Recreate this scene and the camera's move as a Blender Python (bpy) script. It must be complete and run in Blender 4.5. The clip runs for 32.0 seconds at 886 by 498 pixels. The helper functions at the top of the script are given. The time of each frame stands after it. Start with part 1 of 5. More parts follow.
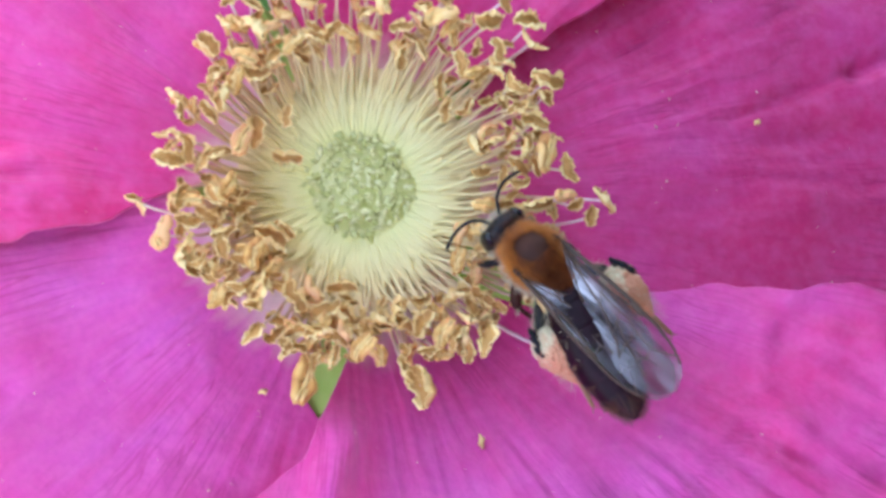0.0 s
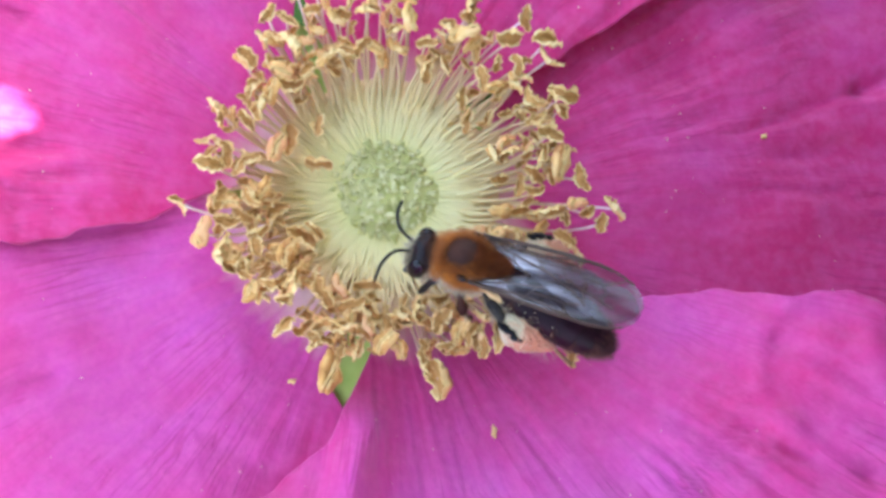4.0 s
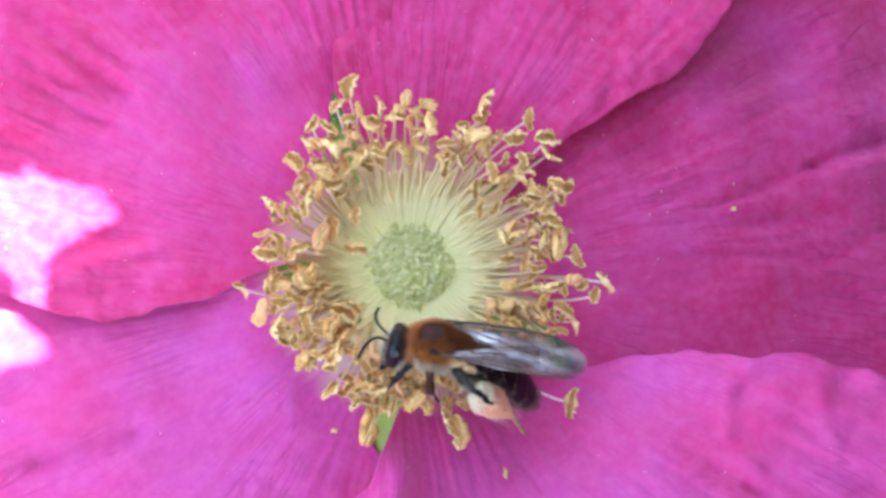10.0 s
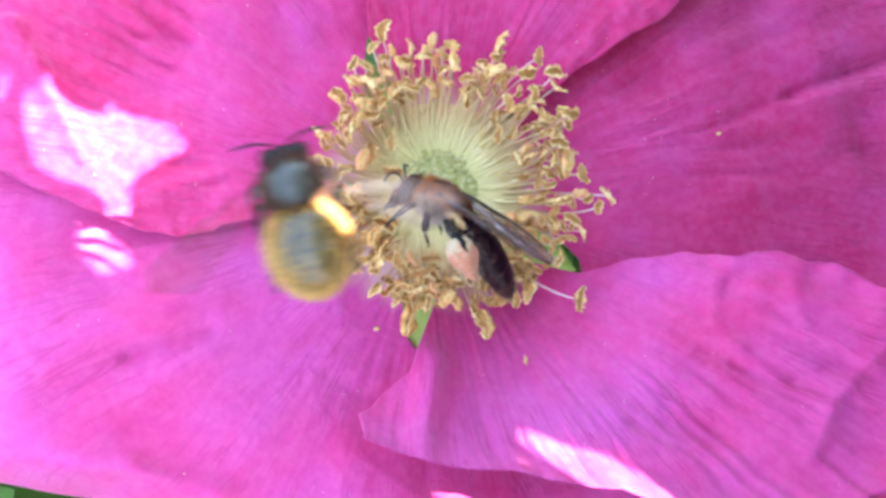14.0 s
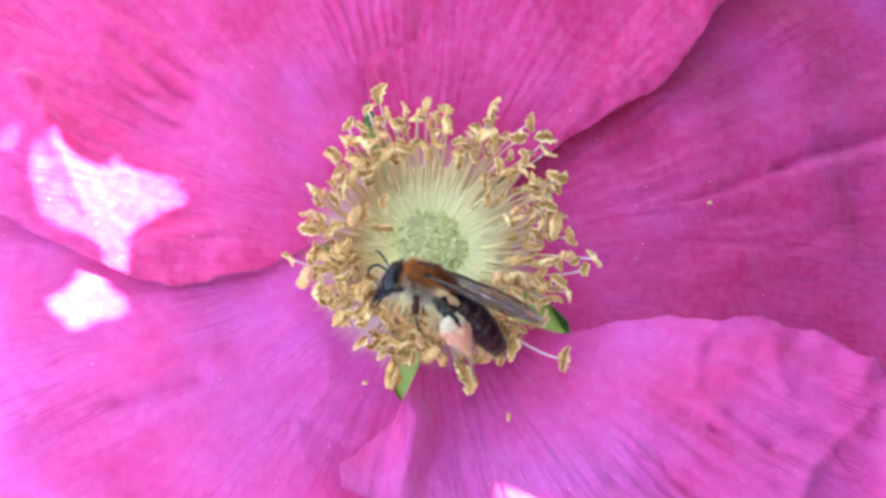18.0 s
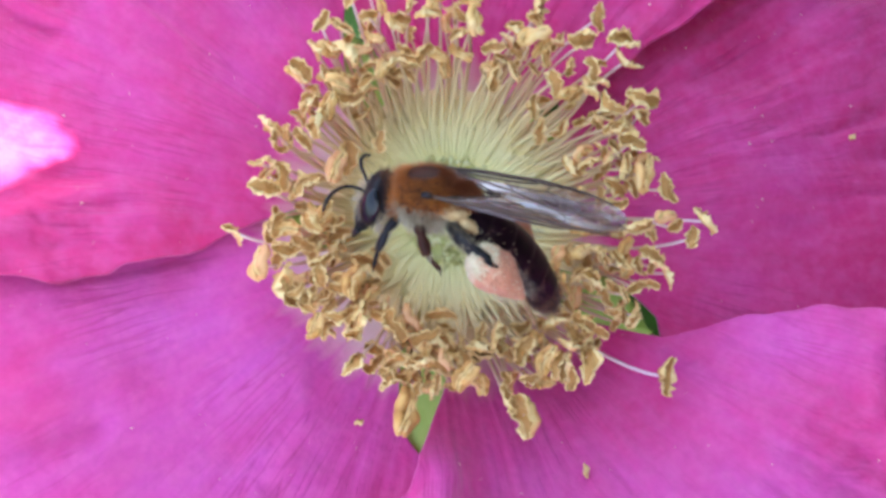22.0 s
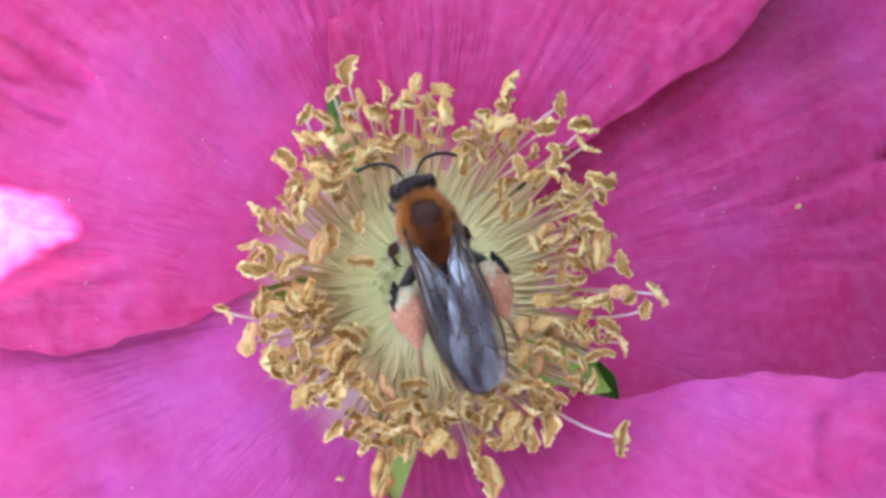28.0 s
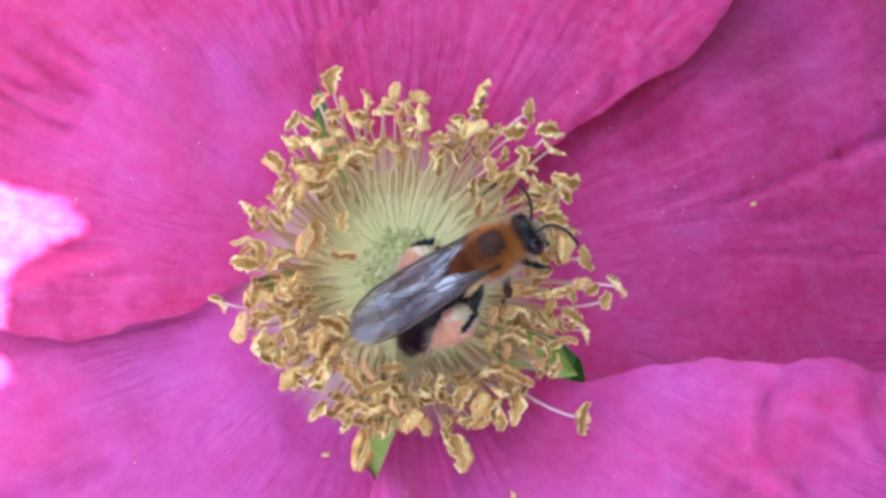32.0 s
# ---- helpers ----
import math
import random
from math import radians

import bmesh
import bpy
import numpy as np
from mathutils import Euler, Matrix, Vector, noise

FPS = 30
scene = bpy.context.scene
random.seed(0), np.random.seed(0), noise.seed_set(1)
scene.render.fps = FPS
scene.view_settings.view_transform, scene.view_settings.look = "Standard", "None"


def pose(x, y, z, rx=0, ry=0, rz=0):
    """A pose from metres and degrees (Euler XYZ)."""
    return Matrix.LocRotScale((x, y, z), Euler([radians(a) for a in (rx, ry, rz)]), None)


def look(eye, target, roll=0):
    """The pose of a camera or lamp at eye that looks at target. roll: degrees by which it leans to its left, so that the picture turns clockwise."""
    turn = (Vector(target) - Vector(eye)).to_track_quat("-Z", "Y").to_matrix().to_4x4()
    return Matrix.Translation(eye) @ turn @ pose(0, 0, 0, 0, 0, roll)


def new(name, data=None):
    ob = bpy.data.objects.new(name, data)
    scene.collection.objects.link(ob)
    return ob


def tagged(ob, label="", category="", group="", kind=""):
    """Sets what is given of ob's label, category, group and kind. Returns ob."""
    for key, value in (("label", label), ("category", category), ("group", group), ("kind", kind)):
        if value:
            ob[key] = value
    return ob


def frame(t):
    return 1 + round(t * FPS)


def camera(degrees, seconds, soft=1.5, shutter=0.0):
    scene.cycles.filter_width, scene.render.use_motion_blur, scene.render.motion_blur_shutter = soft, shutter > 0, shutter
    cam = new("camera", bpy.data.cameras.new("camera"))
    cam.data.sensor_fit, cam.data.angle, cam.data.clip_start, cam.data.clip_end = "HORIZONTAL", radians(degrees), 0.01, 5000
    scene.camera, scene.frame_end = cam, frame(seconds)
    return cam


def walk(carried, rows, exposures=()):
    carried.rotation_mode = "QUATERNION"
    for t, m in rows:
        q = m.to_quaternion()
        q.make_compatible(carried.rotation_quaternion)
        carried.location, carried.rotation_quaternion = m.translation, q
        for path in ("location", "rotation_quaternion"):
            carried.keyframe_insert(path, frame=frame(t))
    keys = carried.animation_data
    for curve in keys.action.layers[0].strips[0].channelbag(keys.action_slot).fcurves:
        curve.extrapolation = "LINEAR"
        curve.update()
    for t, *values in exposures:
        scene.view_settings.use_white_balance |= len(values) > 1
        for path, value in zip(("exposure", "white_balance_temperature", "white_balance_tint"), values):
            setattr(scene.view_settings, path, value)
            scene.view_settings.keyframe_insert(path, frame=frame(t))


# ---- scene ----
cam = camera(40.3, 32.0, soft=3.4, shutter=0.4)
# seconds, then millimetres and degrees
EXPOSURES = [(0.0, 2.92, 7100, 9), (5.0, 2.92, 7100, 9), (9.5, 2.94, 7050, 9), (11.5, 3.04, 6900, 9), (13.0, 3.02, 6900, 9), (14.0, 3.12, 6850, 8), (17.5, 3.10, 6850, 8), (19.0, 2.99, 6900, 9), (20.5, 2.86, 6950, 9), (25.0, 2.83, 7100, 9), (32.0, 2.88, 7100, 9)]
CAMERA_ROWS = [
    (0.0, -9.07, -13.16, 47.68, 11.31, -13.79, -0.97),
    (0.5, -11.15, -12.08, 49.61, 11.07, -14.32, -0.73),
    (1.0, -11.32, -11.68, 50.96, 10.99, -14.10, -0.90),
    (1.5, -10.82, -12.42, 51.37, 11.16, -13.52, -0.81),
    (2.0, -11.44, -13.37, 53.00, 10.94, -13.33, -0.24),
    (2.5, -9.76, -15.36, 51.79, 11.09, -12.87, 0.51),
    (4.5, -9.35, -12.71, 50.84, 10.99, -12.50, 0.34),
    (5.0, -10.26, -11.38, 48.93, 10.76, -13.35, 0.27),
    (5.5, -9.92, -10.33, 48.66, 11.04, -13.59, -0.59),
    (6.0, -10.29, -10.87, 48.91, 11.47, -13.43, -0.82),
    (6.5, -11.67, -10.87, 50.01, 11.05, -13.55, -0.28),
    (7.0, -13.87, -9.85, 51.34, 10.80, -13.81, -0.42),
    (7.5, -12.14, -9.59, 50.65, 11.46, -13.57, -0.66),
    (8.0, -15.01, -9.20, 49.94, 11.43, -13.76, -0.82),
    (8.5, -13.66, -10.56, 51.83, 10.90, -12.84, -0.96),
    (9.0, -11.69, -11.02, 56.97, 10.84, -12.88, -0.77),
    (9.5, -13.91, -11.56, 61.28, 10.78, -12.90, -0.44),
    (10.0, -12.99, -10.60, 61.63, 9.87, -12.72, -0.22),
    (10.5, -12.57, -10.69, 62.18, 10.06, -12.22, -0.17),
    (11.0, -12.36, -10.80, 63.17, 10.11, -11.90, -0.44),
    (11.5, -11.25, -11.40, 63.42, 10.12, -11.73, -0.42),
    (12.0, -12.69, -12.03, 62.50, 9.45, -12.76, 0.02),
    (12.5, -13.03, -12.25, 60.61, 10.52, -12.74, -1.14),
    (13.0, -13.39, -11.87, 61.70, 10.12, -12.02, -0.65),
    (13.5, -16.19, -12.38, 66.26, 9.27, -12.15, -1.26),
    (14.0, -16.71, -15.54, 70.77, 8.85, -12.51, -1.49),
    (14.5, -18.48, -14.51, 76.35, 8.49, -13.52, -1.57),
    (16.5, -14.84, -20.88, 76.42, 12.74, -10.14, -0.85),
    (17.0, -13.69, -21.06, 77.62, 12.82, -10.01, -0.23),
    (17.5, -14.57, -19.82, 76.79, 13.16, -9.92, -0.48),
    (18.0, -13.56, -17.34, 73.07, 12.29, -10.69, 0.48),
    (18.5, -12.20, -16.95, 64.80, 12.48, -11.18, 0.01),
    (19.0, -10.25, -15.30, 59.01, 13.12, -11.76, -0.63),
    (19.5, -11.15, -16.41, 52.24, 13.52, -12.87, -1.75),
    (20.0, -11.99, -15.91, 48.58, 13.18, -12.25, -1.79),
    (20.5, -13.10, -14.08, 46.63, 13.21, -13.04, -1.91),
    (21.0, -10.74, -14.99, 46.63, 13.48, -12.49, -1.62),
    (21.5, -11.74, -14.10, 46.00, 12.77, -12.42, -1.78),
    (22.0, -11.41, -12.55, 46.13, 12.28, -12.02, -1.65),
    (22.5, -10.88, -13.92, 47.16, 13.03, -11.51, -2.68),
    (23.0, -12.13, -12.61, 47.96, 12.77, -12.16, -2.51),
    (23.5, -13.44, -12.94, 47.18, 13.87, -12.48, -2.76),
    (24.0, -14.68, -11.86, 45.55, 13.27, -13.31, -2.42),
    (24.5, -12.75, -12.04, 45.25, 13.54, -13.35, -3.34),
    (25.0, -12.48, -11.16, 45.41, 12.89, -13.13, -2.63),
    (25.5, -12.77, -11.39, 46.35, 13.01, -12.35, -2.38),
    (26.0, -10.56, -10.40, 44.58, 12.52, -12.08, -1.70),
    (26.5, -10.20, -9.55, 45.76, 13.21, -12.43, -2.05),
    (28.5, -11.72, -9.94, 52.14, 11.36, -12.08, -1.64),
    (29.0, -10.98, -9.95, 49.46, 11.29, -11.80, -1.75),
    (29.5, -10.38, -10.40, 46.95, 11.33, -11.20, -1.70),
    (30.0, -9.11, -11.65, 46.13, 11.58, -10.84, -1.15),
    (30.5, -9.34, -9.38, 45.70, 10.86, -11.01, -1.59),
    (31.0, -10.43, -8.65, 49.29, 11.01, -12.09, -1.68),
    (31.5, -9.47, -9.09, 54.07, 10.20, -11.65, -1.02),
    (32.0, -11.08, -10.19, 56.57, 10.86, -11.94, -1.55),
]
walk(cam, [(t, pose(x / 1000, y / 1000, z / 1000, a, b, c)) for t, x, y, z, a, b, c in CAMERA_ROWS], EXPOSURES)

MM = 0.001


# ---- world, sun, exposure ----
SUN_EL, SUN_AZ = radians(48), radians(3)      # azimuth counted from +x towards +y
TO_SUN = Vector((math.cos(SUN_EL) * math.cos(SUN_AZ), math.cos(SUN_EL) * math.sin(SUN_AZ), math.sin(SUN_EL)))
world = bpy.data.worlds.new("daylight")
scene.world = world
world.use_nodes = True
sky = world.node_tree.nodes.new("ShaderNodeTexSky")
sky.sky_type, sky.sun_disc = "NISHITA", False
sky.sun_elevation, sky.sun_rotation = SUN_EL, math.pi / 2 - SUN_AZ
sky.dust_density, sky.air_density, sky.ozone_density = 4.0, 1.0, 0.6
world.node_tree.links.new(sky.outputs[0], world.node_tree.nodes["Background"].inputs[0])
world.node_tree.nodes["Background"].inputs[1].default_value = 0.15
sun = new("sun", bpy.data.lights.new("sun", "SUN"))
sun.data.energy, sun.data.angle, sun.data.color = 5.0, radians(0.5), (1.0, 0.95, 0.86)
sun.matrix_world = look(TO_SUN, (0, 0, 0))


# ---- materials ----
def material(name, rough=0.5, spec=0.4, metal=0.0, sheen=0.0):
    m = bpy.data.materials.new(name)
    m.use_nodes = True
    p = m.node_tree.nodes["Principled BSDF"]
    p.inputs["Roughness"].default_value = rough
    p.inputs["Specular IOR Level"].default_value = spec
    p.inputs["Metallic"].default_value = metal
    p.inputs["Sheen Weight"].default_value = sheen
    return m, m.node_tree, p


def math_node(tree, op, a, b=None):
    n = tree.nodes.new("ShaderNodeMath")
    n.operation = op
    for k, v in enumerate((a, b)):
        if v is None:
            continue
        if isinstance(v, (int, float)):
            n.inputs[k].default_value = v
        else:
            tree.links.new(v, n.inputs[k])
    return n.outputs[0]


def ramp(tree, fac, stops):
    n = tree.nodes.new("ShaderNodeValToRGB")
    while len(n.color_ramp.elements) < len(stops):
        n.color_ramp.elements.new(0.5)
    for e, (pos, col) in zip(n.color_ramp.elements, stops):
        e.position, e.color = pos, (*col, 1)
    tree.links.new(fac, n.inputs[0])
    return n.outputs[0]


def mix(tree, fac, a, b, blend="MIX"):
    n = tree.nodes.new("ShaderNodeMix")
    n.data_type, n.blend_type = "RGBA", blend
    for k, v in ((0, fac), (6, a), (7, b)):
        if isinstance(v, (int, float)):
            n.inputs[k].default_value = v
        elif isinstance(v, tuple):
            n.inputs[k].default_value = (*v, 1)
        else:
            tree.links.new(v, n.inputs[k])
    return n.outputs[2]


def noise_tex(tree, vector, scale, detail=3.0, rough=0.5):
    n = tree.nodes.new("ShaderNodeTexNoise")
    n.inputs["Scale"].default_value, n.inputs["Detail"].default_value, n.inputs["Roughness"].default_value = scale, detail, rough
    if vector is not None:
        tree.links.new(vector, n.inputs["Vector"])
    return n.outputs["Fac"]


def bump(tree, p, height, strength, distance):
    n = tree.nodes.new("ShaderNodeBump")
    n.inputs["Strength"].default_value, n.inputs["Distance"].default_value = strength, distance
    tree.links.new(height, n.inputs["Height"])
    tree.links.new(n.outputs[0], p.inputs["Normal"])


def coords(tree, which="Object"):
    return tree.nodes.new("ShaderNodeTexCoord").outputs[which]


def speckled(name, dark, light, scale, rough=0.6, spec=0.3, sheen=0.0, strength=0.3, distance=0.00008, metal=0.0, random_hue=0.0):
    """A surface with two scales of mottling and a fine relief."""
    m, tree, p = material(name, rough, spec, metal, sheen)
    c = coords(tree)
    fine, broad = noise_tex(tree, c, scale, 4), noise_tex(tree, c, scale * 0.23, 2)
    both = math_node(tree, "ADD", math_node(tree, "MULTIPLY", fine, 0.6), math_node(tree, "MULTIPLY", broad, 0.4))
    if random_hue:
        info = tree.nodes.new("ShaderNodeObjectInfo")
        shift = math_node(tree, "MULTIPLY", math_node(tree, "SUBTRACT", info.outputs["Random"], 0.5), random_hue)
        both = math_node(tree, "ADD", both, shift)
    tree.links.new(ramp(tree, both, [(0.3, dark), (0.7, light)]), p.inputs["Base Color"])
    if strength:
        bump(tree, p, fine, strength, distance)
    return m


def petal_material():
    m, tree, p = material("rose_petal", 0.6, 0.25, sheen=0.33)
    p.inputs["Sheen Roughness"].default_value = 0.4
    p.inputs["Sheen Tint"].default_value = (1.0, 0.7, 0.95, 1)
    c = coords(tree)
    xyz = tree.nodes.new("ShaderNodeSeparateXYZ")
    tree.links.new(c, xyz.inputs[0])
    x, y = xyz.outputs[0], xyz.outputs[1]
    r = math_node(tree, "MULTIPLY", math_node(tree, "SQRT", math_node(tree, "ADD", math_node(tree, "MULTIPLY", x, x), math_node(tree, "MULTIPLY", y, y))), 1000.0)
    a = math_node(tree, "ARCTAN2", y, x)
    polar = tree.nodes.new("ShaderNodeCombineXYZ")
    info = tree.nodes.new("ShaderNodeObjectInfo")
    tint = tree.nodes.new("ShaderNodeSeparateColor")
    tree.links.new(info.outputs["Color"], tint.inputs[0])
    warp = noise_tex(tree, c, 180.0, 2)
    tree.links.new(math_node(tree, "ADD", math_node(tree, "MULTIPLY", a, 34.0), math_node(tree, "MULTIPLY", warp, 2.2)), polar.inputs[0])
    tree.links.new(math_node(tree, "MULTIPLY", r, 0.30), polar.inputs[1])
    tree.links.new(math_node(tree, "MULTIPLY", info.outputs["Random"], 20.0), polar.inputs[2])
    veins = noise_tex(tree, polar.outputs[0], 1.6, 5, 0.65)
    streak = noise_tex(tree, polar.outputs[0], 0.45, 2)
    broad = noise_tex(tree, c, 95.0, 3)
    mottle = noise_tex(tree, c, 1400.0, 3)
    blotch = noise_tex(tree, c, 230.0, 3, 0.6)
    hue = math_node(tree, "ADD", math_node(tree, "MULTIPLY", broad, 0.85), math_node(tree, "MULTIPLY", streak, 0.15))
    # the petal's tint moves along the ramp; its violet end includes painted sky reflection
    hue = math_node(tree, "ADD", hue, math_node(tree, "SUBTRACT", tint.outputs[0], 0.45))
    body = ramp(tree, hue, [(0.34, (0.66, 0.022, 0.145)), (0.54, (0.71, 0.042, 0.235)), (0.74, (0.69, 0.078, 0.370)), (0.95, (0.68, 0.118, 0.505))])
    lines = ramp(tree, veins, [(0.34, (0.88, 0.68, 0.78)), (0.52, (1, 1, 1)), (0.66, (1.0, 1.0, 1.0)), (0.8, (1.0, 1.0, 1.0))])
    body = mix(tree, 0.34, body, lines, "MULTIPLY")
    body = mix(tree, math_node(tree, "MULTIPLY", ramp(tree, mottle, [(0.38, (0, 0, 0)), (0.66, (1, 1, 1))]), 0.20), body, (0.84, 0.20, 0.48))
    velvet = noise_tex(tree, c, 3600.0, 2)
    body = mix(tree, 0.22, body, ramp(tree, velvet, [(0.35, (0.78, 0.62, 0.70)), (0.6, (1, 1, 1))]), "MULTIPLY")
    body = mix(tree, math_node(tree, "MULTIPLY", ramp(tree, blotch, [(0.54, (0, 0, 0)), (0.74, (1, 1, 1))]), 0.36), body, (0.62, 0.020, 0.165))
    # thin dark veins that run outwards and fork
    fine = tree.nodes.new("ShaderNodeCombineXYZ")
    sway = noise_tex(tree, c, 420.0, 2)
    tree.links.new(math_node(tree, "ADD", math_node(tree, "MULTIPLY", a, 38.0), math_node(tree, "MULTIPLY", sway, 0.8)), fine.inputs[0])
    tree.links.new(math_node(tree, "MULTIPLY", r, 0.16), fine.inputs[1])
    tree.links.new(math_node(tree, "MULTIPLY", info.outputs["Random"], 31.0), fine.inputs[2])
    thread = math_node(tree, "ABSOLUTE", math_node(tree, "SUBTRACT", noise_tex(tree, fine.outputs[0], 1.0, 1, 0.4), 0.5))
    patches = noise_tex(tree, c, 170.0, 3)
    some = math_node(tree, "MULTIPLY", ramp(tree, patches, [(0.43, (0, 0, 0)), (0.62, (1, 1, 1))]), ramp(tree, math_node(tree, "MULTIPLY", r, 0.04), [(0.30, (0, 0, 0)), (0.46, (1, 1, 1))]))
    dark = math_node(tree, "MULTIPLY", ramp(tree, thread, [(0.005, (1, 1, 1)), (0.042, (0, 0, 0))]), some)
    body = mix(tree, math_node(tree, "MULTIPLY", dark, 0.40), body, (0.46, 0.010, 0.14))
    base = math_node(tree, "ADD", math_node(tree, "MULTIPLY", r, 0.033), math_node(tree, "MULTIPLY", streak, 0.07))
    base = math_node(tree, "ADD", base, math_node(tree, "MULTIPLY", math_node(tree, "SUBTRACT", 0.52, tint.outputs[0]), 0.11))
    fade = ramp(tree, base, [(0.15, (0, 0, 0)), (0.235, (0.4, 0.4, 0.4)), (0.305, (1, 1, 1))])
    colour = mix(tree, fade, (0.86, 0.72, 0.60), body)
    tree.links.new(colour, p.inputs["Base Color"])
    relief = math_node(tree, "ADD", math_node(tree, "MULTIPLY", veins, 0.35), math_node(tree, "MULTIPLY", mottle, 0.22))
    relief = math_node(tree, "ADD", relief, math_node(tree, "MULTIPLY", noise_tex(tree, c, 700.0, 4, 0.6), 0.55))
    relief = math_node(tree, "SUBTRACT", relief, math_node(tree, "MULTIPLY", dark, 0.25))
    bump(tree, p, relief, 0.5, 0.00030)
    thin = tree.nodes.new("ShaderNodeBsdfTranslucent")
    tree.links.new(colour, thin.inputs[0])
    both = tree.nodes.new("ShaderNodeMixShader")
    both.inputs[0].default_value = 0.05
    tree.links.new(p.outputs[0], both.inputs[1])
    tree.links.new(thin.outputs[0], both.inputs[2])
    tree.links.new(both.outputs[0], tree.nodes["Material Output"].inputs[0])
    return m


def filament_material():
    m, tree, p = material("filament", 0.45, 0.35, sheen=0.1)
    xyz = tree.nodes.new("ShaderNodeSeparateXYZ")
    c = coords(tree)
    tree.links.new(c, xyz.inputs[0])
    x, y = xyz.outputs[0], xyz.outputs[1]
    r = math_node(tree, "SQRT", math_node(tree, "ADD", math_node(tree, "MULTIPLY", x, x), math_node(tree, "MULTIPLY", y, y)))
    col = ramp(tree, math_node(tree, "MULTIPLY", r, 80.0), [(0.19, (0.92, 0.87, 0.40)), (0.27, (0.93, 0.82, 0.42)), (0.36, (0.88, 0.70, 0.36)), (0.44, (0.80, 0.57, 0.31)), (0.54, (0.74, 0.49, 0.30)), (0.63, (0.82, 0.55, 0.46)), (0.76, (0.92, 0.68, 0.76))])
    tree.links.new(mix(tree, math_node(tree, "MULTIPLY", noise_tex(tree, c, 1500.0), 0.2), col, (0.8, 0.7, 0.4)), p.inputs["Base Color"])
    p.inputs["Subsurface Weight"].default_value = 0.0
    return m


def anther_material():
    m, tree, p = material("anther", 0.6, 0.3)
    c = coords(tree)
    info = tree.nodes.new("ShaderNodeObjectInfo")
    fine, broad = noise_tex(tree, c, 2600.0, 4), noise_tex(tree, c, 900.0, 2)
    k = math_node(tree, "ADD", math_node(tree, "MULTIPLY", fine, 0.45), math_node(tree, "MULTIPLY", broad, 0.55))
    k = math_node(tree, "ADD", k, math_node(tree, "MULTIPLY", math_node(tree, "SUBTRACT", info.outputs["Random"], 0.5), 0.22))
    col = ramp(tree, k, [(0.26, (0.42, 0.16, 0.045)), (0.40, (0.70, 0.36, 0.11)), (0.54, (0.86, 0.53, 0.20)), (0.72, (0.95, 0.71, 0.36))])
    xyz = tree.nodes.new("ShaderNodeSeparateXYZ")
    tree.links.new(c, xyz.inputs[0])
    end = math_node(tree, "ADD", math_node(tree, "MULTIPLY", xyz.outputs[0], 900.0), math_node(tree, "MULTIPLY", info.outputs["Random"], 0.7))
    col = mix(tree, math_node(tree, "MULTIPLY", ramp(tree, end, [(0.30, (0, 0, 0)), (0.85, (1, 1, 1))]), 0.55), col, (0.74, 0.32, 0.15))
    col = mix(tree, math_node(tree, "MULTIPLY", ramp(tree, info.outputs["Random"], [(0.78, (0, 0, 0)), (0.86, (1, 1, 1))]), 0.6), col, (0.80, 0.34, 0.16))
    tree.links.new(col, p.inputs["Base Color"])
    bump(tree, p, fine, 0.5, 0.00006)
    return m


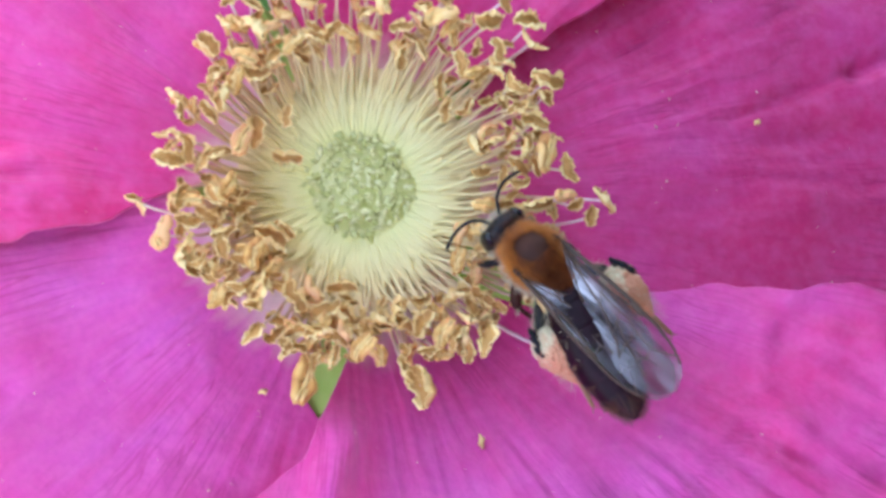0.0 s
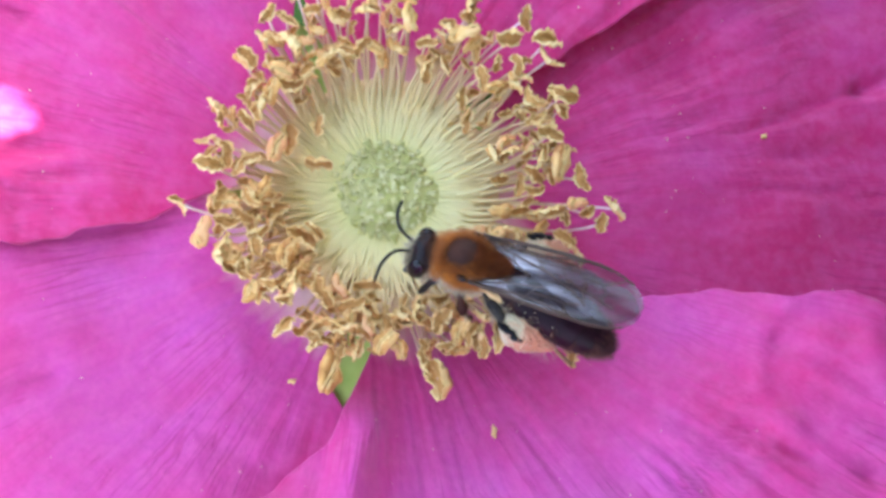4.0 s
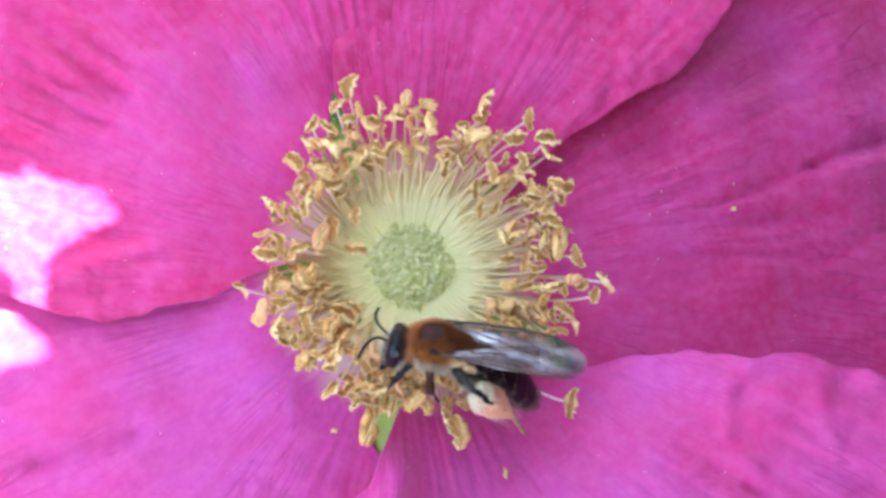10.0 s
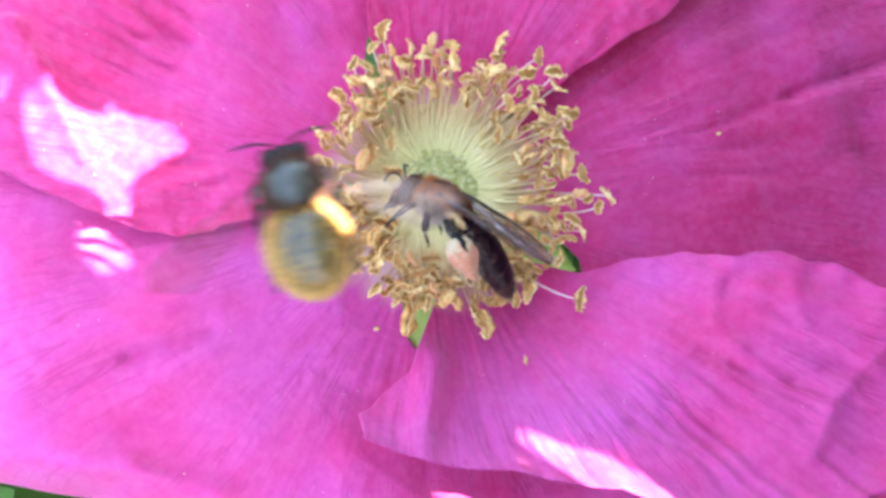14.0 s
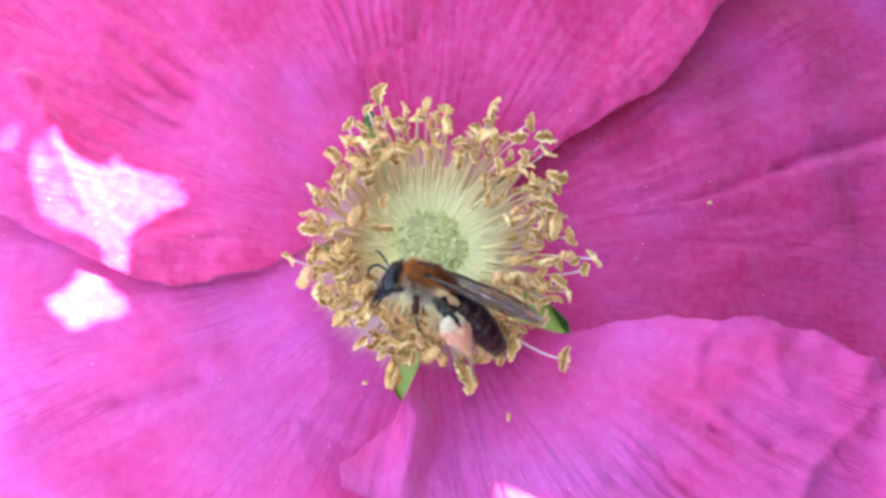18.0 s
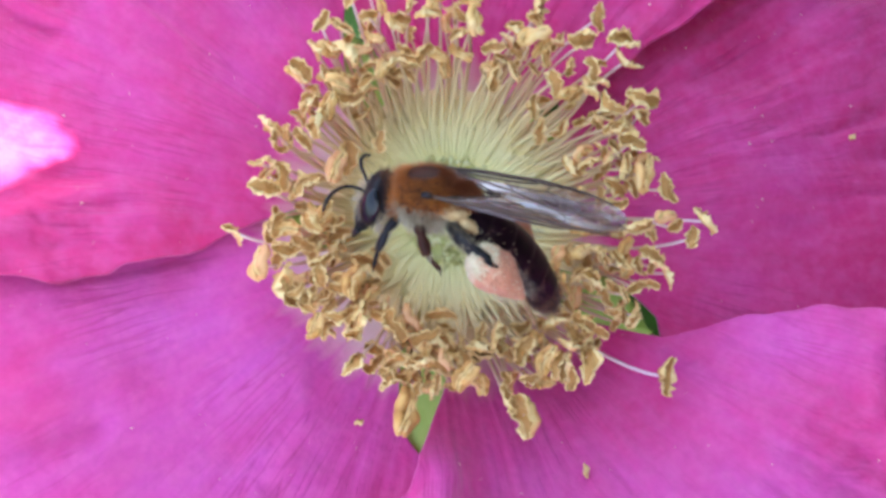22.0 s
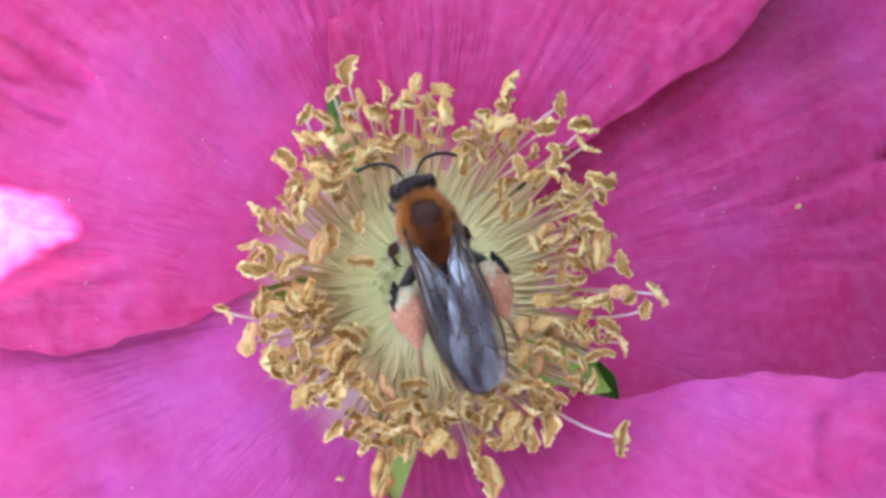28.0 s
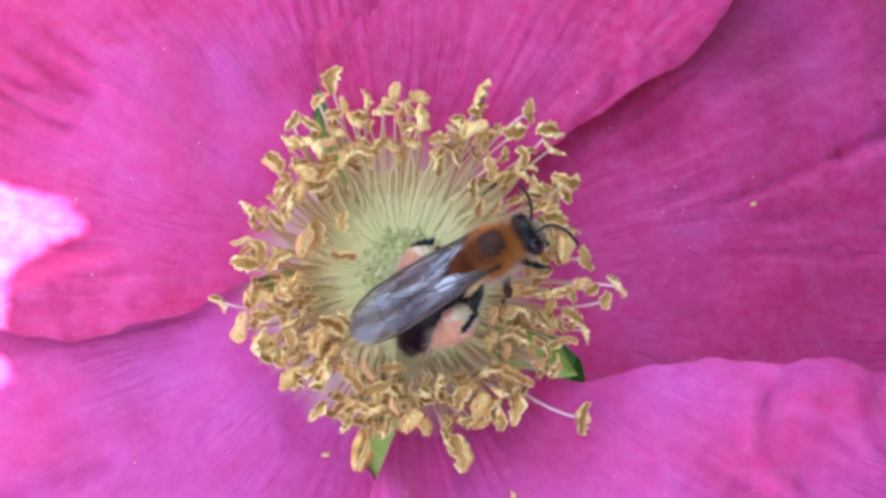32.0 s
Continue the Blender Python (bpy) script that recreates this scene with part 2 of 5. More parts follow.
def membrane_material(name, tint, cover, gloss):
    """A thin smoky skin: mostly clear, smokier towards the tip, with a wet-looking sheen and painted glints near the
    root.
    """
    m, tree, p = material(name, 0.4, 0.15)
    c = coords(tree)
    xyz = tree.nodes.new("ShaderNodeSeparateXYZ")
    tree.links.new(c, xyz.inputs[0])
    out = math_node(tree, "MULTIPLY", xyz.outputs[0], -1000.0 / 7.3)
    stretch = tree.nodes.new("ShaderNodeVectorMath")
    stretch.operation = "MULTIPLY"
    stretch.inputs[1].default_value = (0.35, 1.0, 1.0)
    tree.links.new(c, stretch.inputs[0])
    n = noise_tex(tree, stretch.outputs[0], 900.0, 3)
    wave = noise_tex(tree, stretch.outputs[0], 1500.0, 3)
    clear = tree.nodes.new("ShaderNodeBsdfTransparent")
    tree.links.new(ramp(tree, out, [(0.05, (0.98, 0.95, 0.93)), (0.35, (0.94, 0.86, 0.85)), (0.9, (0.80, 0.70, 0.74))]), clear.inputs[0])
    shine = tree.nodes.new("ShaderNodeBsdfGlossy")
    shine.inputs["Roughness"].default_value = 0.26
    tree.links.new(ramp(tree, wave, [(0.35, (0.80, 0.82, 1.0)), (0.5, (1.0, 0.98, 1.0)), (0.65, (0.94, 0.84, 0.95))]), shine.inputs[0])
    normal = tree.nodes.new("ShaderNodeBump")
    normal.inputs["Strength"].default_value, normal.inputs["Distance"].default_value = 0.8, 0.00018
    tree.links.new(wave, normal.inputs["Height"])
    tree.links.new(normal.outputs[0], shine.inputs["Normal"])
    first, second = tree.nodes.new("ShaderNodeMixShader"), tree.nodes.new("ShaderNodeMixShader")
    slant = tree.nodes.new("ShaderNodeLayerWeight")
    slant.inputs["Blend"].default_value = 0.5
    long_streaks = tree.nodes.new("ShaderNodeVectorMath")
    long_streaks.operation = "MULTIPLY"
    long_streaks.inputs[1].default_value = (0.16, 1.0, 1.0)
    tree.links.new(c, long_streaks.inputs[0])
    glint_streaks = ramp(tree, noise_tex(tree, long_streaks.outputs[0], 1700.0, 2), [(0.42, (0.10, 0.10, 0.10)), (0.50, (0.45, 0.45, 0.45)), (0.60, (1, 1, 1))])
    near = ramp(tree, out, [(0.0, (1, 1, 1)), (0.30, (0.9, 0.9, 0.9)), (0.55, (0.36, 0.36, 0.36)), (1.0, (0.22, 0.22, 0.22))])
    skin = ramp(tree, n, [(0.36, tint), (0.64, tuple(min(1, v * 2.0) for v in tint))])
    # pale sky glints painted into the skin's colour and cover, strongest near the root
    tree.links.new(mix(tree, math_node(tree, "MULTIPLY", math_node(tree, "MULTIPLY", glint_streaks, near), 0.9), skin, (0.74, 0.70, 0.78)), p.inputs["Base Color"])
    glint_veil = math_node(tree, "MULTIPLY", math_node(tree, "MULTIPLY", glint_streaks, near), cover * 2.1)
    tree.links.new(math_node(tree, "ADD", glint_veil, math_node(tree, "MULTIPLY", ramp(tree, out, [(0.0, (0.2, 0.2, 0.2)), (0.35, (0.5, 0.5, 0.5)), (0.6, (1, 1, 1))]), cover)), first.inputs[0])
    amount = math_node(tree, "ADD", math_node(tree, "MULTIPLY", slant.outputs["Facing"], gloss * 2.0), gloss)
    amount = math_node(tree, "MULTIPLY", math_node(tree, "MULTIPLY", amount, glint_streaks), near)
    tree.links.new(math_node(tree, "MINIMUM", amount, 0.5), second.inputs[0])
    tree.links.new(clear.outputs[0], first.inputs[1])
    tree.links.new(p.outputs[0], first.inputs[2])
    tree.links.new(first.outputs[0], second.inputs[1])
    tree.links.new(shine.outputs[0], second.inputs[2])
    tree.links.new(second.outputs[0], tree.nodes["Material Output"].inputs[0])
    return m


PETAL = petal_material()
FILAMENT = filament_material()
ANTHER = anther_material()
ANTHER_IN = speckled("anther_inside", (0.24, 0.075, 0.02), (0.74, 0.40, 0.13), 1500.0, 0.7)
ANTHER_LIP = speckled("anther_lip", (0.74, 0.43, 0.14), (0.95, 0.74, 0.38), 1700.0, 0.6)
STIGMA = speckled("stigma", (0.62, 0.61, 0.23), (0.92, 0.87, 0.52), 800.0, 0.6, 0.2, random_hue=0.35)
SEPAL = speckled("sepal", (0.32, 0.48, 0.08), (0.48, 0.64, 0.18), 900.0, 0.5)
LEAF = speckled("rose_leaf", (0.025, 0.085, 0.010), (0.085, 0.20, 0.028), 260.0, 0.5, 0.25, strength=0.5, distance=0.0004)
CANE = speckled("rose_cane", (0.10, 0.12, 0.03), (0.26, 0.20, 0.09), 400.0, 0.6)
SOIL = speckled("soil", (0.018, 0.013, 0.009), (0.055, 0.040, 0.026), 30.0, 0.95, 0.1, strength=0.8, distance=0.01)
POLLEN = speckled("pollen_dust", (0.74, 0.56, 0.36), (0.92, 0.84, 0.70), 3000.0, 0.8, random_hue=0.3)
CHITIN = speckled("black_chitin", (0.004, 0.004, 0.007), (0.013, 0.011, 0.016), 1400.0, 0.36, 0.22, strength=0.35, distance=0.00004)
EYE = speckled("compound_eye", (0.003, 0.004, 0.007), (0.008, 0.009, 0.016), 5000.0, 0.2, 0.4, strength=0.2, distance=0.00002)
ABDOMEN = speckled("abdomen_chitin", (0.005, 0.0015, 0.003), (0.022, 0.005, 0.012), 2200.0, 0.34, 0.12, strength=0.5, distance=0.00005)
FUR_RED = speckled("russet_fur", (0.30, 0.062, 0.008), (0.74, 0.25, 0.035), 900.0, 0.7, 0.2, sheen=0.3, strength=0)
FUR_BROWN = speckled("red_brown_fur", (0.13, 0.026, 0.006), (0.38, 0.085, 0.017), 900.0, 0.7, 0.15, sheen=0.1, strength=0)
FUR_DARK = speckled("brown_fur", (0.05, 0.014, 0.008), (0.17, 0.05, 0.018), 900.0, 0.7, 0.2, sheen=0.2, strength=0)
FUR_PALE = speckled("pale_fur", (0.30, 0.21, 0.12), (0.70, 0.57, 0.41), 900.0, 0.7, 0.2, sheen=0.3, strength=0)
LOAD_CREAM = speckled("cream_pollen", (0.52, 0.44, 0.26), (0.82, 0.76, 0.54), 2600.0, 0.85, 0.1, strength=0.9, distance=0.00012)
LOAD_YELLOW = speckled("yellow_pollen", (0.46, 0.24, 0.09), (0.78, 0.54, 0.28), 2600.0, 0.85, 0.1, strength=0.9, distance=0.00012)
def mixed_pollen():
    """Cream crust near the knee that turns salmon pink further down the leg, in lumps."""
    m, tree, p = material("mixed_pollen", 0.9, 0.1, sheen=0.2)
    c = coords(tree)
    xyz = tree.nodes.new("ShaderNodeSeparateXYZ")
    tree.links.new(c, xyz.inputs[0])
    lump, grain = noise_tex(tree, c, 1500.0, 3), noise_tex(tree, c, 6000.0, 2)
    along = math_node(tree, "ADD", math_node(tree, "MULTIPLY", xyz.outputs[0], -420.0), math_node(tree, "MULTIPLY", lump, 1.6))
    col = ramp(tree, math_node(tree, "SUBTRACT", along, 1.0), [(0.28, (0.70, 0.60, 0.40)), (0.46, (0.72, 0.48, 0.32)), (0.60, (0.68, 0.27, 0.17)), (1.0, (0.62, 0.22, 0.13))])
    col = mix(tree, math_node(tree, "MULTIPLY", grain, 0.4), col, (0.46, 0.26, 0.15))
    tree.links.new(col, p.inputs["Base Color"])
    bump(tree, p, math_node(tree, "ADD", math_node(tree, "MULTIPLY", lump, 0.6), grain), 1.0, 0.00016)
    return m


MIXED_POLLEN = mixed_pollen()
WING = membrane_material("wing_membrane", (0.032, 0.016, 0.022), 0.34, 0.15)
VEIN = speckled("wing_vein", (0.035, 0.018, 0.012), (0.10, 0.05, 0.032), 1500.0, 0.35, 0.4, strength=0)
WING_CLEAR = membrane_material("clear_wing", (0.5, 0.40, 0.42), 0.04, 0.015)
HONEY_FUR = speckled("honey_fur", (0.66, 0.30, 0.05), (0.92, 0.56, 0.18), 900.0, 0.7, 0.2, sheen=0.3, strength=0)
GREY_CHITIN = speckled("grey_chitin", (0.03, 0.032, 0.026), (0.10, 0.10, 0.085), 1300.0, 0.25, 0.8, strength=0.3, distance=0.00004)
GOLD_CHITIN = speckled("bronze_chitin", (0.060, 0.046, 0.018), (0.24, 0.17, 0.06), 1300.0, 0.2, 1.0, strength=0.3, distance=0.00004)
TAN_CHITIN = speckled("tan_chitin", (0.16, 0.07, 0.03), (0.42, 0.24, 0.12), 1400.0, 0.5, 0.3, strength=0.4, distance=0.00005)
BROWN_CHITIN = speckled("brown_chitin", (0.026, 0.008, 0.006), (0.085, 0.026, 0.015), 1400.0, 0.5, 0.15, strength=0.4, distance=0.00005)



# ---- keys of the two bees: seconds, millimetres, degrees ----
BEE_ROWS = [
    (0.0, 5.99, -4.27, 2.40, -8.6, 14.3, 129.5),
    (0.5, 5.77, -4.30, 2.40, -1.9, 14.3, 138.6),
    (1.0, 5.51, -3.87, 2.40, 4.1, 7.9, 142.2),
    (1.5, 5.53, -2.93, 2.40, 3.4, 9.7, 138.1),
    (2.0, 5.73, -3.75, 2.40, 5.5, 15.3, 147.7),
    (2.5, 5.36, -3.40, 2.40, 3.7, 10.9, 145.4),
    (4.5, 2.01, -4.65, 2.40, 10.6, 9.8, 164.9),
    (5.0, 2.33, -4.60, 2.40, 14.6, 13.0, 165.2),
    (5.5, 2.14, -4.76, 2.40, 27.7, 15.3, 172.6),
    (6.0, 1.61, -5.04, 2.40, 39.8, 19.4, -178.2),
    (6.5, 1.32, -5.11, 2.40, 31.5, 19.9, 179.8),
    (7.0, 0.41, -6.24, 2.40, 27.2, 19.8, -175.9),
    (7.5, 0.71, -6.08, 2.40, 29.4, 19.4, -173.6),
    (8.0, 0.58, -7.55, 2.40, 35.9, 23.3, -164.8),
    (8.5, 0.33, -7.34, 2.40, 31.0, 20.8, -171.4),
    (9.0, -0.02, -7.11, 2.40, 27.6, 15.1, 179.7),
    (9.5, -0.20, -6.29, 2.40, 32.3, 15.3, -178.4),
    (10.0, -0.04, -5.01, 2.40, 34.7, 10.3, 167.4),
    (10.5, -0.08, -4.88, 2.40, 36.8, 13.2, 168.7),
    (11.0, -0.83, -4.52, 2.40, 36.8, 4.6, 157.2),
    (11.5, 0.03, -4.24, 2.40, 40.4, 0.4, 151.9),
    (12.0, 0.13, -3.48, 2.40, 42.9, -2.9, 146.4),
    (12.5, -1.73, -3.48, 2.40, 48.6, 10.3, 156.8),
    (13.0, -2.54, -2.43, 2.40, 53.4, 11.3, 158.8),
    (13.5, -2.09, -2.37, 2.40, 54.4, 12.2, 151.9),
    (14.0, -1.45, -2.05, 2.40, 54.6, 8.4, 142.1),
    (14.5, -1.74, -2.79, 2.40, 56.4, 9.9, 144.2),
    (16.5, -1.42, -3.51, 2.40, 56.3, -2.5, 148.5),
    (17.0, -1.90, -3.25, 2.40, 56.5, 0.4, 161.8),
    (17.5, -1.53, -3.36, 2.40, 58.0, 1.0, 163.8),
    (18.0, -1.51, -3.56, 2.40, 60.0, 6.1, 154.7),
    (18.5, -1.44, -3.61, 2.40, 58.4, 0.3, 161.0),
    (19.0, -1.78, -3.52, 2.40, 58.3, 1.0, 161.8),
    (19.5, -2.07, -3.51, 2.40, 54.0, 5.1, 158.0),
    (20.0, -2.41, -3.50, 2.40, 51.4, 13.4, 179.0),
    (20.5, -1.74, -2.30, 2.40, 57.8, 7.9, 160.1),
    (21.0, -2.51, -2.52, 2.40, 54.8, 10.5, 167.4),
    (21.5, -2.56, -1.68, 2.40, 46.9, 5.0, 165.6),
    (22.0, -2.42, -1.03, 2.40, 42.5, 10.6, 164.0),
    (22.5, -2.30, -0.56, 2.40, 33.4, 5.2, 155.8),
    (23.0, -2.04, 0.07, 2.40, 25.8, 1.2, 144.8),
    (23.5, -2.01, -0.21, 2.40, 20.3, 4.0, 143.1),
    (24.0, -1.47, 0.67, 2.40, 14.7, 1.7, 125.9),
    (24.5, -1.69, 1.04, 2.40, 12.8, 6.0, 119.7),
    (25.0, -1.70, 1.52, 2.40, 10.5, 9.7, 111.7),
    (25.5, -1.80, 1.68, 2.40, 5.2, 9.4, 112.0),
    (26.0, -0.80, 1.68, 2.40, 2.4, 8.1, 105.3),
    (26.5, -1.75, 1.58, 2.40, -0.6, 10.4, 114.8),
    (28.5, -0.38, 1.30, 2.40, -12.7, 1.3, 96.0),
    (29.0, 1.23, 2.18, 2.40, -18.2, -4.0, 80.7),
    (29.5, 1.89, 2.51, 2.40, -14.2, -9.7, 78.4),
    (30.0, 2.81, 1.45, 2.40, -3.7, -14.7, 60.6),
    (30.5, 3.01, 0.89, 2.40, -9.2, -18.1, 49.6),
    (31.0, 3.00, 1.33, 2.40, -16.8, -21.1, 49.2),
    (31.5, 2.95, 1.25, 2.40, -18.0, -16.2, 41.5),
    (32.0, 2.98, -0.02, 2.40, -21.5, -21.0, 32.3),
]
ABDOMEN_ROWS = [
    (0.0, 0.0, -2.3, -12.7),
    (0.5, 0.0, -2.3, -14.8),
    (1.0, 0.0, -2.3, -18.6),
    (1.5, 0.0, -2.5, -18.8),
    (2.0, 0.0, -27.8, -16.0),
    (2.5, 0.0, -4.3, -19.0),
    (4.5, 0.0, -12.8, -5.3),
    (5.0, 0.0, -33.7, 1.5),
    (5.5, 0.0, -33.6, 5.0),
    (6.0, 0.0, -23.0, 0.2),
    (6.5, 0.0, -20.3, -6.1),
    (7.0, 0.0, -36.4, 2.4),
    (7.5, 0.0, -40.0, 6.3),
    (8.0, 0.0, -45.3, 16.1),
    (8.5, 0.0, -39.7, 15.6),
    (9.0, 0.0, -38.6, 15.8),
    (9.5, 0.0, -35.3, 17.5),
    (10.0, 0.0, -35.3, 14.6),
    (10.5, 0.0, -33.6, 15.0),
    (11.0, 0.0, -26.5, 4.4),
    (11.5, 0.0, -31.5, -4.4),
    (12.0, 0.0, -33.0, -18.2),
    (12.5, 0.0, -25.1, -4.3),
    (13.0, 0.0, -23.0, 6.9),
    (13.5, 0.0, -20.5, 4.8),
    (14.0, 0.0, -20.8, 9.1),
    (14.5, 0.0, -22.0, 14.3),
    (16.5, 0.0, -14.9, 21.2),
    (17.0, 0.0, -23.7, 12.4),
    (17.5, 0.0, -23.8, 23.9),
    (18.0, 0.0, -21.6, 26.5),
    (18.5, 0.0, -21.9, 22.7),
    (19.0, 0.0, -20.8, 14.3),
    (19.5, 0.0, -22.0, 14.5),
    (20.0, 0.0, -30.2, 19.0),
    (20.5, 0.0, -22.2, 32.8),
    (21.0, 0.0, -22.3, 35.7),
    (21.5, 0.0, -30.9, 22.3),
    (22.0, 0.0, -35.6, 8.8),
    (22.5, 0.0, -26.0, -0.8),
    (23.0, 0.0, -22.6, -1.1),
    (23.5, 0.0, -31.1, 4.3),
    (24.0, 0.0, -27.2, -1.1),
    (24.5, 0.0, -3.2, -10.5),
    (25.0, 0.0, -2.9, -9.3),
    (25.5, 0.0, -3.5, -11.5),
    (26.0, 0.0, -4.2, -11.8),
    (26.5, 0.0, -3.8, -9.7),
    (28.5, 0.0, -8.3, 0.2),
    (29.0, 0.0, -2.0, -0.4),
    (29.5, 0.0, -7.9, -0.1),
    (30.0, 0.0, -10.2, 1.8),
    (30.5, 0.0, -18.4, 0.6),
    (31.0, 0.0, -7.8, 4.5),
    (31.5, 0.0, -21.5, 2.7),
    (32.0, 0.0, -28.3, 3.9),
]
VISITOR_ROWS = [
    (0.00, 90.0, -160.0, 40.0, 0.0, 0.0, 130.0),
    (12.90, 90.0, -160.0, 40.0, 0.0, 0.0, 130.0),
    (13.40, 0.43, -17.42, 22.00, -19.0, -0.0, 99.7),
    (13.50, -0.40, -10.47, 20.00, -18.9, -0.0, 91.5),
    (13.60, -0.82, -4.57, 12.00, -16.8, -0.0, 99.0),
    (13.70, 3.86, -8.00, 11.00, -20.0, -0.0, 114.8),
    (13.80, -3.57, -8.67, 11.00, -12.7, -0.0, 135.6),
    (13.90, -14.74, -7.61, 12.00, -6.8, -0.0, 143.0),
    (14.00, -11.00, -3.39, 12.00, -8.3, -0.0, 104.6),
    (14.10, -6.43, -3.32, 12.00, -12.7, -0.0, 105.5),
    (14.20, -5.40, -2.15, 10.00, -11.8, -0.0, 95.3),
    (14.30, -7.30, -3.01, 9.00, -5.5, -0.0, 71.9),
    (14.40, -9.35, -6.74, 8.00, -3.0, -0.0, 59.5),
    (14.50, -9.45, -6.93, 7.00, -3.2, -0.0, 59.3),
    (14.80, -12.0, -12.0, 9.0, 0.0, 0.0, 60.0),
    (15.30, -45.0, -60.0, 30.0, 0.0, 0.0, 110.0),
    (16.00, -140.0, -160.0, 60.0, 0.0, 0.0, 120.0),
    (32.00, -160.0, -200.0, 60.0, 0.0, 0.0, 120.0),
]

# ---- stamens: angle, distance from the middle, turn, length of the anther ----
STAMENS_TOP = [
    (40, 9.1, -35, 1.3), (41, 4.3, 80, 1.1), (44, 7.5, -75, 1.1), (44, 9.6, 5, 1.5), (45, 6.2, 30, 1.0),
    (52, 4.9, 85, 1.1), (52, 6.1, -80, 1.3), (52, 8.3, 10, 1.3), (53, 9.8, -80, 1.2), (67, 7.3, 20, 1.4),
    (68, 5.7, -70, 1.0), (68, 9.1, 70, 1.6), (76, 5.1, 80, 1.0), (79, 6.4, 5, 1.0), (88, 7.1, -75, 1.2),
    (93, 6.7, 20, 0.9), (103, 7.6, 5, 1.1), (107, 8.2, 95, 1.1), (108, 6.1, 40, 1.2), (114, 7.6, -30, 1.0),
    (115, 10.0, 75, 1.3),
]
STAMENS_LEFT = [
    (118, 6.2, 10, 1.3), (119, 8.3, 20, 0.9), (122, 9.2, 45, 1.0), (125, 6.2, 70, 0.9), (128, 8.5, -40, 1.1),
    (132, 6.2, 30, 1.0), (132, 7.4, -45, 1.3), (133, 9.0, 60, 1.1), (142, 6.9, -20, 1.0), (142, 7.6, -80, 0.8),
    (145, 6.2, 0, 1.2), (145, 8.4, -45, 1.1), (150, 4.2, 85, 1.0), (151, 6.7, 85, 1.1), (159, 6.9, 80, 1.3),
    (164, 5.0, 85, 1.3), (164, 8.4, -65, 1.4), (172, 3.5, -10, 1.2), (172, 5.6, 70, 1.4), (175, 8.7, 30, 0.9),
    (176, 7.7, -60, 1.4), (179, 6.8, 40, 1.2), (182, 8.3, 0, 1.3),
]
STAMENS_LOW = [
    (191, 6.1, 70, 1.1), (192, 8.0, 70, 1.2), (192, 9.7, -40, 1.0), (194, 6.8, -50, 1.1), (200, 8.0, 5, 1.2),
    (201, 9.2, 80, 1.4), (207, 6.9, 30, 1.1), (209, 8.7, -70, 1.7), (216, 5.3, -20, 1.4), (217, 4.6, -40, 1.0),
    (218, 6.4, 80, 1.3), (228, 6.9, 55, 1.1), (231, 7.6, 50, 1.1), (235, 8.6, 50, 1.2), (240, 6.6, -60, 1.3),
    (244, 5.9, -60, 1.1), (246, 7.7, 0, 1.4), (246, 8.4, 20, 1.2), (251, 6.5, 20, 1.2), (251, 7.4, 10, 1.1),
    (252, 9.5, 80, 1.8), (256, 5.3, 0, 1.2), (257, 7.4, -20, 1.1), (258, 6.4, -30, 1.2), (258, 8.3, 70, 1.1),
]
STAMENS_CORNER = [
    (265, 7.7, 50, 1.2), (278, 8.7, -60, 1.2), (279, 6.3, 85, 1.3), (281, 9.4, -75, 1.7), (286, 6.9, 60, 1.2), (292, 7.5, 70, 1.2),
    (296, 8.1, 80, 1.2), (303, 6.3, 20, 1.2), (303, 8.3, 80, 1.7), (309, 7.0, -30, 1.1), (313, 5.3, 80, 1.1),
    (316, 11.1, 75, 1.55), (323, 5.7, 10, 1.1), (323, 8.6, 60, 1.2), (324, 6.3, -40, 1.1), (325, 4.6, 75, 1.0),
    (329, 7.9, 20, 0.9), (330, 4.8, 80, 1.0),
]
STAMENS_RIGHT = [
    (1, 4.9, 10, 0.9), (1, 8.4, -65, 1.3), (7, 7.5, 70, 1.7), (9, 6.7, 80, 1.1), (14, 5.3, 30, 1.0),
    (15, 4.7, -60, 1.1), (17, 7.2, -10, 1.3), (21, 5.3, 40, 1.0), (24, 6.9, 10, 1.1), (28, 8.5, -20, 1.4),
    (32, 7.1, -50, 1.2), (34, 5.0, 60, 1.0), (332, 5.3, 30, 1.0), (334, 6.9, -60, 1.1), (336, 6.0, -40, 1.2),
    (338, 9.0, -60, 1.3), (341, 8.1, -30, 1.1), (344, 5.1, 5, 1.1), (345, 5.8, 10, 1.0), (347, 7.2, 15, 1.3),
    (348, 9.5, 80, 0.9), (351, 8.9, 35, 1.0), (352, 8.1, 20, 1.0), (353, 10.0, -50, 1.3), (355, 6.3, 0, 0.9),
]


